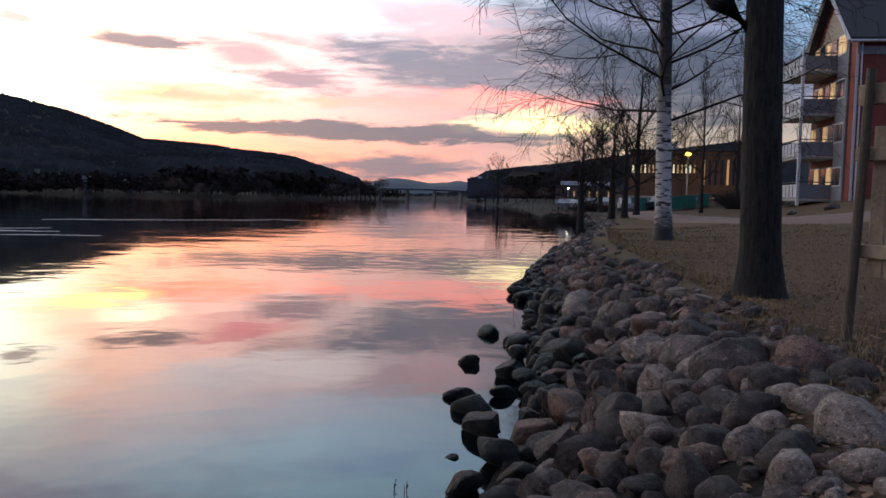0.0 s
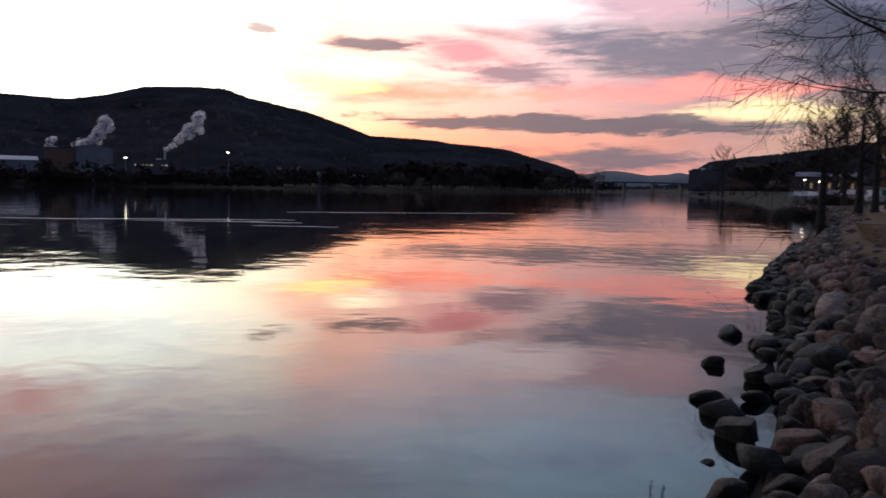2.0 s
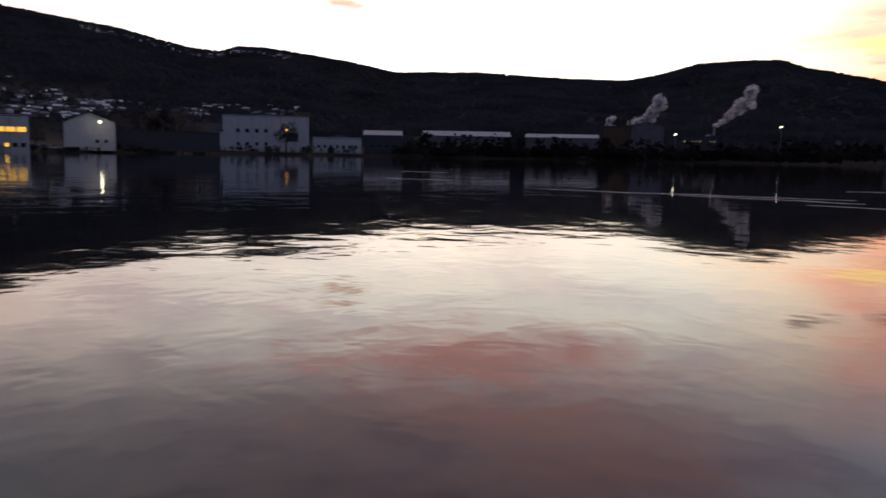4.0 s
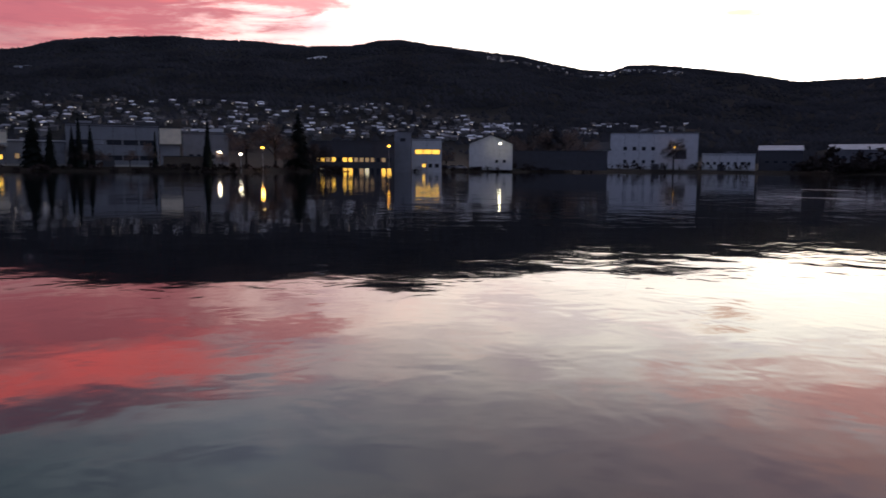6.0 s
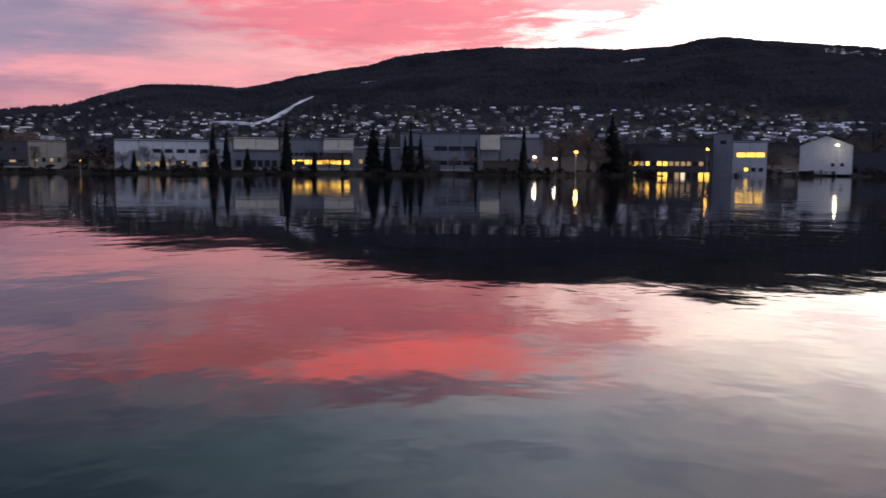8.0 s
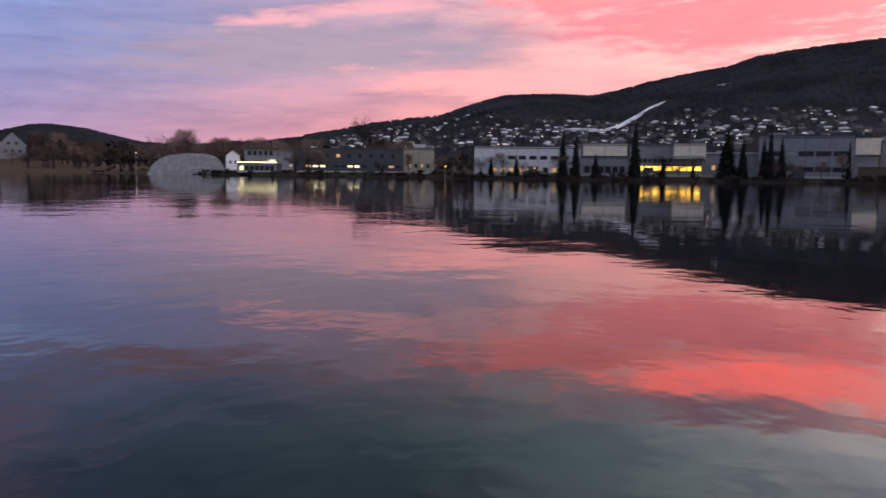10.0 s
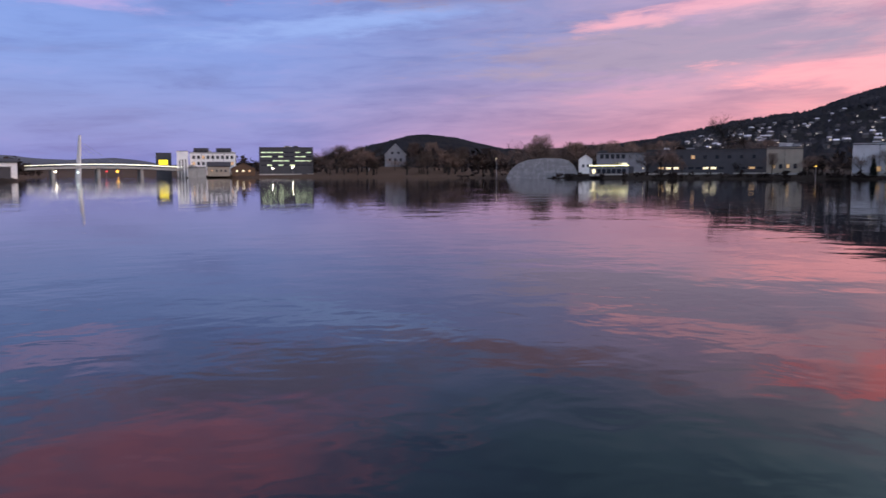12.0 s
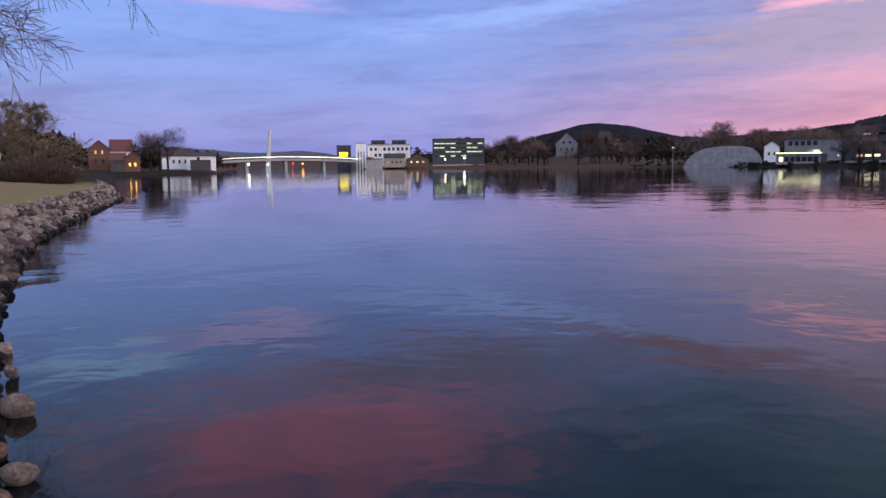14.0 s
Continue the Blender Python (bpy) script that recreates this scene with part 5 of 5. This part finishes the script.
for i in range(60):
    az = rnd.choice((rnd.uniform(136, 166), rnd.uniform(136, 162), rnd.uniform(183.5, 192)))
    if 155.0 < az < 157.8:
        az += 3
    if 143 < az < 149 or az > 180:
        far = rnd.uniform(350, 420)
    else:
        far = float(np.interp(az, FAR_AZ, FAR_R)) + rnd.uniform(70, 160)
    plant(FAR_TREES[rnd.choice((0, 1, 2, 2, 3))], az, far, rnd.uniform(11, 18) * (.6 if az > 180 else 1), rnd.uniform(1.0, 1.5), i * 47)
for i in range(26):
    az = rnd.uniform(149.5, 161.5)
    tall = rnd.uniform(6.5, 8.5) if 155.2 < az < 157.6 else rnd.uniform(8, 13)
    plant(FAR_TREES[rnd.choice((0, 1, 2, 3))], az, float(np.interp(az, FAR_AZ, FAR_R)) + rnd.uniform(18, 60), tall, rnd.uniform(1.0, 1.5), i * 53)
for i in range(30):
    az = rnd.uniform(76, 137)
    plant(FAR_TREES[i % 3], az, float(np.interp(az, FAR_AZ, FAR_R)) + rnd.uniform(5, 9), rnd.uniform(4, 9), rnd.uniform(.8, 1.3), i * 31)
for az in (10.5, 12, 13.2, 15, 16.5, 17.3, 19, -2.4, -3.0, -3.6, -4.4, -5.2, -6.0, -6.6, -7.3):
    plant(FAR_TREES[int(abs(az) * 10) % 3], az, 440 if az > 0 else 270 + 12 * (az + 7.3), rnd.uniform(8, 12) if az > 0 else rnd.uniform(5, 9), 1.4, az * 90)
plant(AUTUMN, 192.2, 82, .62, 1.25, 30)
plant(AUTUMN, 193.9, 88, .66, 1.2, 100)
for ob in KINDS + FAR_TREES + [AUTUMN]:
    for o in (*ob.children, ob):
        bpy.data.objects.remove(o)
bare_tree("willow", 5.2, -18.7, 9.5, .5, 61, "leafless weeping willow reaching over the bank", twig=BROWN_TWIG, spread=.40, droop=.3, levels=4, first=.25, forks=7, limbs=13, thick=.010, limb=.25)


# ---- bushes ----
def bush(x, y, wide, tall, seed, label, mat=TWIG, count=420):
    """A leafless shrub: many thin stems fanning out of the ground."""
    rnd = random.Random(seed)
    top = empty("bush", pose(x, y, land(x, y) - .05), label, "bush")
    verts, faces = [], []
    for _ in range(count):
        a, q = rnd.uniform(0, 2 * math.pi), rnd.random() ** .6
        foot = Vector((math.cos(a) * q * wide * .5, math.sin(a) * q * wide * .5, 0))
        tip = foot * 1.5 + Vector((rnd.gauss(0, .2), rnd.gauss(0, .2), tall * rnd.uniform(.5, 1.0) * (1 - .4 * q)))
        mid = foot.lerp(tip, .5) + Vector((rnd.gauss(0, .1), rnd.gauss(0, .1), 0))
        r = .012 + .006 * wide
        s = len(verts)
        for p, rr in ((foot, r), (mid, r * .8), (tip, r * .3)):
            verts += [tuple(p + Vector((math.cos(k * 2.094) * rr, math.sin(k * 2.094) * rr, 0))) for k in range(3)]
        for j in (0, 3):
            faces += [(s + j + k, s + j + (k + 1) % 3, s + j + 3 + (k + 1) % 3, s + j + 3 + k) for k in range(3)]
    for _ in range(count * 4):
        a, q = rnd.uniform(0, 2 * math.pi), rnd.random() ** .5
        o = Vector((math.cos(a) * q * wide * .72, math.sin(a) * q * wide * .72, tall * rnd.uniform(.12, 1.0) * math.sqrt(max(1 - .85 * q * q, 0))))
        way = Vector((rnd.gauss(0, 1) + math.cos(a) * .8, rnd.gauss(0, 1) + math.sin(a) * .8, rnd.gauss(.5, .8))).normalized() * rnd.uniform(.15, .4)
        side = way.orthogonal().normalized() * (.006 + .003 * wide)
        s = len(verts)
        verts += [tuple(o - side), tuple(o + side), tuple(o + way)]
        faces.append((s, s + 1, s + 2))
    raw("stem_clump", verts, faces, mat, top)
    return top


for x, y, wide, tall, seed in ((13.6, -66, 4.4, 2.4, 1), (17.5, -68, 3.6, 1.6, 2)):
    bush(x, y, wide, tall, seed, "dense dark leafless shrub on the bank", SHRUB, count=900)
for i, (az, far) in enumerate(((-9.0, 85), (-10.6, 95), (-20.6, 80), (-21.4, 66), (-15.2, 96))):
    x, y = polar(az, far)
    bush(x, y, 4, 1.6, 10 + i, "low dark shrub at the lawn's edge", count=400)


# ---- apartment block on the right-hand bank ----
def apartment_block():
    cx, cy = polar(-27.15, 56)
    top = empty("apartment_block", pose(cx, cy, land(cx, cy) - .4, 0, 0, -8), "red and white gabled apartment block with stacked balconies", "apartment block")
    H, half, peak = 10.7, 4.2, 3.9
    wall = [(0, 0), (0, H), (half, H + peak), (2 * half, H), (2 * half, 0)]
    # local y runs along the river front, local x away from the river
    bm = bmesh.new()
    a = [bm.verts.new((0, y, z)) for y, z in wall]
    b = [bm.verts.new((16, y, z)) for y, z in wall]
    bm.faces.new(a), bm.faces.new(b[::-1])
    for i in range(5):
        bm.faces.new((a[(i + 1) % 5], a[i], b[i], b[(i + 1) % 5]))
    bmesh.ops.recalc_face_normals(bm, faces=bm.faces)
    part("wall", bm, RED, top)
    for s, y0, y1 in ((0, -.5, half), (1, 2 * half + .5, half)):
        z0 = H - .5
        bm = bmesh.new()
        pts = [(y0, z0), (y1, H + peak), (y1, H + peak + .3), (y0, z0 + .3)]
        a = [bm.verts.new((-.6, y, z)) for y, z in pts]
        b = [bm.verts.new((16.6, y, z)) for y, z in pts]
        bm.faces.new(a), bm.faces.new(b[::-1])
        for i in range(4):
            bm.faces.new((a[(i + 1) % 4], a[i], b[i], b[(i + 1) % 4]))
        bmesh.ops.recalc_face_normals(bm, faces=bm.faces)
        part("roof", bm, ROOF, top)
        part("bargeboard", rod(bmesh.new(), (-.66, y0, z0 + .05), (-.66, y1, H + peak + .05), .14, sides=4), WHITE, top)
    bm = bmesh.new()
    pts = [(.9, H - .3), (half, H + peak - .9), (2 * half - .9, H - .3)]
    a = [bm.verts.new((-.06, y, z)) for y, z in pts]
    b = [bm.verts.new((-.004, y, z)) for y, z in pts]
    bm.faces.new(a), bm.faces.new(b[::-1])
    for i in range(3):
        bm.faces.new((a[(i + 1) % 3], a[i], b[i], b[(i + 1) % 3]))
    bmesh.ops.recalc_face_normals(bm, faces=bm.faces)
    part("gable_panel", bm, BEIGE, top)
    part("gutter", rod(bmesh.new(), (-.6, -.55, H - .45), (16, -.55, H - .45), .08), WHITE, top)
    part("downpipe", rod(bmesh.new(), (.25, -.1, 0), (.25, -.1, H - .5), .05), WHITE, top)
    part("corner_board", boxed(-.05, .1, -.04, -.004, 0, H - .4), WHITE, top)
    part("fascia", boxed(-.02, 15.9, -.12, -.004, H - 1.2, H - .7), GREY, top)
    part("bay_panel", boxed(-.14, -.004, 1.1, 3.0, .2, H + .5, bevel=.02), GREY, top)
    lit = (WARM_DIM, GLASS, PALE)
    for f in range(4):
        z = .5 + 2.85 * f
        floor = part("balcony", boxed(-2.2, -.004, 3.2, 8.2, z - .2, z, bevel=.03), CONCRETE, top)
        part("parapet", boxed(-2.2, -2.12, 3.2, 8.2, z + .05, z + .95, bevel=.01), WHITE, floor)
        for y in (3.2, 8.12):
            part("side_panel", boxed(-2.12, -.1, y, y + .08, z + .05, z + .95, bevel=.01), GREY, floor)
        part("handrail", boxed(-2.24, -2.06, 3.14, 8.26, z + 1.08, z + 1.14), DARK, floor)
        part("handrail", boxed(-2.06, -.1, 3.14, 3.24, z + 1.08, z + 1.14), DARK, floor)
        for k in range(6):
            part("slat", boxed(-2.23, -2.204, 3.4 + k * .85, 3.46 + k * .85, z + .1, z + .9), DARK, floor)
        for k, y in enumerate((3.9, 5.0, 6.4, 7.5)):
            w = part("window", boxed(-.06, -.002, y - .5, y + .5, z + .25 if k % 2 else z + .7, z + 2.15), WHITE, top)
            part("pane", boxed(-.1, -.062, y - .42, y + .42, z + .33 if k % 2 else z + .78, z + 2.07), lit[(f + k) % 2] if (f + k) % 4 != 3 else GLASS, w)
        w = part("window", boxed(-.2, -.142, 1.3, 2.8, z + .8, z + 2.1), WHITE, top)
        for k in range(2):
            part("pane", boxed(-.24, -.202, 1.38 + .7 * k, 1.98 + .7 * k, z + .9, z + 2.0), WARM_DIM if f == 3 else GLASS, w)
    for y in (3.25, 8.15):
        part("balcony_post", boxed(-2.3, -2.12, y - .09, y + .09, 0, 10.4), WHITE, top)
    part("plinth", boxed(-.03, 16.03, -.03, 8.43, 0, .35), CONCRETE, top)


apartment_block()
block("brown_hall", "long brown building with tall lit windows beyond a car park", -13.1, -20.4, 105, 3.75, 16, BROWN, roof_mat=ROOF, rows=[(.56, 1.1, 16, .02, .62, .55, (PALE, WARM_DIM, WARM_DIM)), (.35, 3.2, 6, .66, .98, .5, (GLASS, GLASS, WARM_DIM))])
block("warehouse", "long dark flat-roofed warehouse by the river bend", -1.65, -4.9, 424, 1.5, 20, DARK)
block("car_park_hall", "low dark hall behind parked cars", -8.0, -12.0, 175, 1.15, 10, BROWN, rows=[(.4, 1.2, 14, .03, .97, .5, (GLASS, GLASS, WARM_DIM))])
street_lamp(-17.05, 90, 3.5, SODIUM, size=.26, label="sodium street lamp glowing orange by the car park")


def dumpster(az, far, w, label, mat):
    x, y = polar(az, far)
    top = empty("dumpster", pose(x, y, land(x, y), 0, 0, az), label, "dumpster", "dumpsters in the car park")
    part("bin", prism([(-w / 2 + .1, .1), (w / 2 - .1, .1), (w / 2, 1.35), (-w / 2, 1.35)], 0, 1.5), mat, top)
    part("lid", boxed(-w / 2 - .05, w / 2 + .05, -.05, 1.55, 1.35, 1.45, bevel=.03), mat, top)
    for i in range(3):
        u = -w / 2 + w * (i + .5) / 3
        part("rib", boxed(u - .04, u + .04, -.06, .06, .2, 1.33), mat, top)
    return top


for az in (-16.5, -17.3, -18.15):
    dumpster(az, 84, 1.22, "green steel dumpster in a row on the car park", GREEN)
dumpster(-13.85, 90, 1.7, "blue-green container beside parked cars", GREEN)


def car(az, far, spin, paint, label):
    x, y = polar(az, far)
    top = empty("car", pose(x, y, land(x, y), 0, 0, az + spin), label, "car", "parked cars")
    body = [(-2.1, .35), (2.1, .35), (2.15, .75), (1.3, .9), (.7, 1.4), (-1.0, 1.45), (-1.7, .98), (-2.15, .9)]
    part("body", prism(body, -.85, .85), paint, top)
    part("windows", prism([(1.12, .93), (.66, 1.34), (-.95, 1.38), (-1.45, 1.0)], -.87, .87), GLASS, top)
    for u in (-1.35, 1.35):
        for v in (-.88, .70):
            wheel = part("wheel", rod(bmesh.new(), (u, v, .33), (u, v + .18, .33), .33, sides=16), DARK, top)
            part("rim", rod(bmesh.new(), (u, v - .01, .33), (u, v + .19, .33), .18, sides=10), METAL, wheel)
    for v in (-.6, .6):
        part("headlight", boxed(2.12, 2.17, v - .15, v + .15, .6, .75), GLASS_PALE, top)
    return top


PAINT = [material("silver_paint", (.2, .2, .22), .3, .3, vary=.03, bump=0), material("white_paint", (.45, .45, .46), .3, vary=.03, bump=0), material("dark_paint", (.03, .03, .05), .3, vary=.03, bump=0)]
for i, az in enumerate((-8.8, -9.4, -10.1, -10.8, -11.4, -14.5, -15.3, -13.0)):
    car(az, 112 if az > -12 else 92, 80 + 15 * (i % 3), PAINT[i % 3], ("silver car parked beyond the trees", "white car parked beyond the trees", "dark car parked beyond the trees")[i % 3])
for i, az in enumerate((121.9, 113.0, 81.0, 80.4, 79.8, 87.0, 88.5)):
    far = float(np.interp(az, FAR_AZ, FAR_R)) + 9
    car(az, far, 5, PAINT[i % 3], ("silver car parked on the far shore", "white car parked on the far shore", "dark car parked on the far shore")[i % 3])


# ---- path, fence, stones on the lawn ----
def path():
    line = [(23, 12), (18.5, 22), (16, 32), (15, 46), (17, 64), (21, 84)]
    verts, faces = [], []
    for i in range(60):
        u = i / 59 * (len(line) - 1)
        j = min(int(u), len(line) - 2)
        x = line[j][0] + (line[j + 1][0] - line[j][0]) * (u - j)
        y = line[j][1] + (line[j + 1][1] - line[j][1]) * (u - j)
        for w in (-2.4, -2.1, 2.1, 2.4):
            verts.append((x + w, y, land(x + w, y) + (.03 if abs(w) < 2.2 else -.05)))
    faces = [(4 * i + k, 4 * i + k + 1, 4 * i + k + 5, 4 * i + k + 4) for i in range(59) for k in range(3)]
    tagged(raw("path", verts, faces, PAVING, smooth=True), "pinkish gravel footpath across the lawn", "path", kind="structure")


path()


def fence():
    x, y = polar(-27.4, 7.75)
    z = land(x, y)
    top = empty("timber_fence", pose(x, y, z - .1, 0, 0, -62), "weathered timber board fence on round posts", "fence")
    h = rise(8.7, 7.75) - z + .1
    for u, name_h in ((0, h), (.62, 1.6)):
        post = rod(bmesh.new(), (u, 0, 0), (u + (.1 if u == 0 else .02), 0, name_h), .045, .04, 10)
        part("post", post, TIMBER_DARK, top)
    for z0, z1 in ((h - .30, h - .12), (h - .78, h - .66), (h - 1.62, h - 1.50)):
        part("rail", boxed(-.05, 2.4, .05, .11, z0, z1, bevel=.008), TIMBER, top)
    rnd = random.Random(4)
    for i in range(16):
        u = .08 + i * .145
        part("board", boxed(u, u + .135, .112, .135, h - 1.78 + rnd.uniform(-.02, .02), h - .4 if i > 0 else h - .48, bevel=.006), TIMBER, top)


fence()


# ---- steam over the mill ----
def steam_material():
    m = bpy.data.materials.new("steam")
    m.use_nodes = True
    k = Nodes(m.node_tree)
    m.node_tree.nodes.remove(m.node_tree.nodes["Principled BSDF"])
    place = k.add("ShaderNodeNewGeometry").outputs["Position"]
    cover = k.span(k.noise(place, .35, 5.0, .6), .36, .68, .03, .6)
    front = k.add("ShaderNodeBsdfDiffuse", Color=(.95, .9, .9, 1))
    through_it = k.add("ShaderNodeBsdfTranslucent", Color=(.95, .9, .9, 1))
    clear = k.add("ShaderNodeBsdfTransparent")
    lit, veil = k.add("ShaderNodeMixShader"), k.add("ShaderNodeMixShader")
    k.feed(lit.inputs[0], .6)
    k.feed(lit.inputs[1], front.outputs[0])
    k.feed(lit.inputs[2], through_it.outputs[0])
    k.feed(veil.inputs[0], cover)
    k.feed(veil.inputs[1], clear.outputs[0])
    k.feed(veil.inputs[2], lit.outputs[0])
    k.feed(m.node_tree.nodes["Material Output"].inputs[0], veil.outputs[0])
    return m


STEAM = steam_material()


def plume(line, far, seed, label):
    rnd = random.Random(seed)
    bm = bmesh.new()
    for i in range(95):
        u = rnd.random()
        v = u * (len(line) - 1)
        j = min(int(v), len(line) - 2)
        az, el, r = [line[j][q] + (line[j + 1][q] - line[j][q]) * (v - j) for q in range(3)]
        x, y = polar(az + rnd.gauss(0, r * .085), far + rnd.uniform(-3, 3))
        size = r * rnd.uniform(.45, 1.2)
        made = bmesh.ops.create_icosphere(bm, subdivisions=2, radius=size, matrix=Matrix.Translation((x, y, rise(el + rnd.gauss(0, r * .04), far))))
        for vert in made["verts"]:
            vert.co += Vector(noise.noise_vector(vert.co * .5)) * size * .4
    tagged(part("steam_plume", bm, STEAM, smooth=True), label, "steam", kind="stuff")


plume([(40.3, 2.3, 1.6), (39.3, 2.7, 2.4), (38.9, 3.4, 2.2), (38.5, 4.1, 2.0)], 452, 1, "pale steam drifting up from a mill roof")
plume([(34.9, 2.2, .9), (34.0, 2.9, 1.7), (33.1, 3.7, 2.2), (32.5, 4.8, 2.2)], 455, 2, "slanting pale steam plume from a mill chimney")
plume([(42.1, 2.2, .8), (41.8, 2.7, 1.2)], 452, 3, "small puff of steam over a mill roof")
chimney = empty("chimney", pose(*polar(34.95, 455), 0), "slim steel mill chimney under a steam plume", "chimney")
part("shaft", rod(bmesh.new(), (0, 0, 0), (0, 0, rise(2.2, 455)), .6, .5, 12), METAL, chimney)


# ---- pale ripple lines on the water ----
# Pale strips on the water: sky glint on ripples put into their colour.
GLINT = material("painted_glint", (.6, .58, .58), .5, vary=.2, scale=.5, bump=0)


def ripple_line(az0, far0, az1, far1, wide, seed):
    a, b = Vector((*polar(az0, far0), 0)), Vector((*polar(az1, far1), 0))
    side = Vector((a.y - b.y, b.x - a.x, 0)).normalized()
    verts, faces = [], []
    for i in range(41):
        u = i / 40
        p = a.lerp(b, u) + side * noise.noise((u * 5, seed, 0)) * wide * 4
        w = wide * (.15 + math.sin(math.pi * u) ** .7) * (.6 + .6 * abs(noise.noise((u * 14, seed, 2))))
        for s, z in ((-1, .002), (0, .012), (1, .002)):
            q = p + side * w * s
            verts.append((q.x, q.y, z))
        if i:
            s = 3 * i - 3
            faces += [(s, s + 1, s + 4, s + 3), (s + 1, s + 2, s + 5, s + 4)]
    tagged(raw("foam_line", verts, faces, GLINT), "thin pale strip on dark water, coloured as a glinting ripple line", "foam", kind="stuff")


ripple_line(46.5, 52, 26.5, 50, .24, 1)
ripple_line(37.5, 49, 28.5, 47, .15, 2)
ripple_line(58.0, 68, 53.5, 66, .2, 3)
ripple_line(57.0, 94, 53.5, 92, .3, 4)
ripple_line(27.0, 64, 10.5, 70, .3, 5)
ripple_line(29.5, 43, 23.5, 42, .09, 6)
ripple_line(30.0, 47, 26.0, 46, .09, 7)


# ---- dry grass, fallen twigs, reeds ----
DRY = material("dry_grass", (.22, .15, .08), .95, vary=.3, scale=2.0, bump=0)
LEAF = material("fallen_leaves", (.17, .10, .06), .9, vary=.3, scale=3.0, bump=0)


def lawn_cover():
    rnd = random.Random(77)
    verts, faces = [], []
    for i in range(26000):
        y = 3.0 + 32 * rnd.random() ** 1.6
        d = 2.35 + 8 * rnd.random() ** 1.5
        x = shore(y) + d
        if math.hypot(x, y) < 3:
            continue
        z = land(x, y)
        clump = noise.noise((x * .9, y * .9, 4))
        h = rnd.uniform(.02, .055) * (1.0 + max(clump, 0) * 1.6) * (1.6 if d < 2.8 else 1.0)
        a, w = rnd.uniform(0, 6.3), .006 + .0006 * y
        lean = Vector((rnd.gauss(0, .6), rnd.gauss(0, .6), 1)).normalized() * h
        s = len(verts)
        verts += [(x - math.cos(a) * w, y - math.sin(a) * w, z - .01), (x + math.cos(a) * w, y + math.sin(a) * w, z - .01), (x + lean.x, y + lean.y, z + lean.z)]
        faces.append((s, s + 1, s + 2))
    tagged(raw("dry_grass", verts, faces, DRY), "short dry winter grass on the lawn", "grass", kind="stuff")
    verts, faces = [], []
    for i in range(2600):
        y = 3.0 + 14 * rnd.random() ** 1.3
        x = shore(y) + rnd.uniform(1.6, 4.2)
        if math.hypot(x, y) < 3:
            continue
        z, a, w = land(x, y) + .012, rnd.uniform(0, 6.3), rnd.uniform(.02, .045)
        s = len(verts)
        verts += [(x + math.cos(a + k * 1.571) * w * (1 if k % 2 else .6), y + math.sin(a + k * 1.571) * w * (1 if k % 2 else .6), z + rnd.uniform(0, .02)) for k in range(4)]
        faces.append((s, s + 1, s + 2, s + 3))
    tagged(raw("fallen_leaves", verts, faces, LEAF), "brown fallen leaves at the edge of the stones", "leaves", kind="stuff")


lawn_cover()


def weed(x, y, tall, count, seed, mat, label):
    """A clump of dry stalks."""
    rnd = random.Random(seed)
    top = empty("dry_weed", pose(x, y, max(land(x, y), 0) - .03), label, "weed", "dry weeds among the stones")
    verts, faces = [], []
    for _ in range(count):
        foot = Vector((rnd.gauss(0, .08), rnd.gauss(0, .08), 0))
        tip = foot + Vector((rnd.gauss(0, .2) * tall, rnd.gauss(0, .2) * tall, tall * rnd.uniform(.5, 1)))
        mid = foot.lerp(tip, .6) + Vector((0, 0, .05))
        s = len(verts)
        for p_, rr in ((foot, .004), (mid, .003), (tip, .001)):
            verts += [tuple(p_ + Vector((math.cos(k * 2.094) * rr, math.sin(k * 2.094) * rr, 0))) for k in range(3)]
        for j in (0, 3):
            faces += [(s + j + k, s + j + (k + 1) % 3, s + j + 3 + (k + 1) % 3, s + j + 3 + k) for k in range(3)]
    raw("stalk_clump", verts, faces, mat, top)


for i, (x, y, tall, count) in enumerate(((1.35, 6.6, .38, 40), (1.1, 7.3, .3, 34), (1.55, 7.1, .34, 30), (2.2, 8.6, .3, 26), (3.05, 5.7, .5, 9), (3.3, 6.0, .55, 8), (2.9, 7.6, .25, 30), (2.2, 6.9, .25, 24))):
    weed(x, y, tall, count, 100 + i, LEAF if i < 4 else DRY, "dry brown stalks growing between the stones")
weed(-.28, 5.75, .11, 5, 120, TWIG, "thin dark stalks standing in the shallow water")


# ---- boulders on the lawn ----
for x, y, s in ((20.6, 42.0, .8), (19.2, 43.5, .55), (18.4, 46.0, .45)):
    ob = new("boulder", stone_mesh(int(x * 10), STONE))
    ob.matrix_basis = pose(x, y, land(x, y) + s * .15, 0, 0, x * 30) @ Matrix.Diagonal((s * 1.4, s, s * .7, 1))
    tagged(ob, "grey boulder lying on the grass near the path", "boulder", "boulders on the lawn")
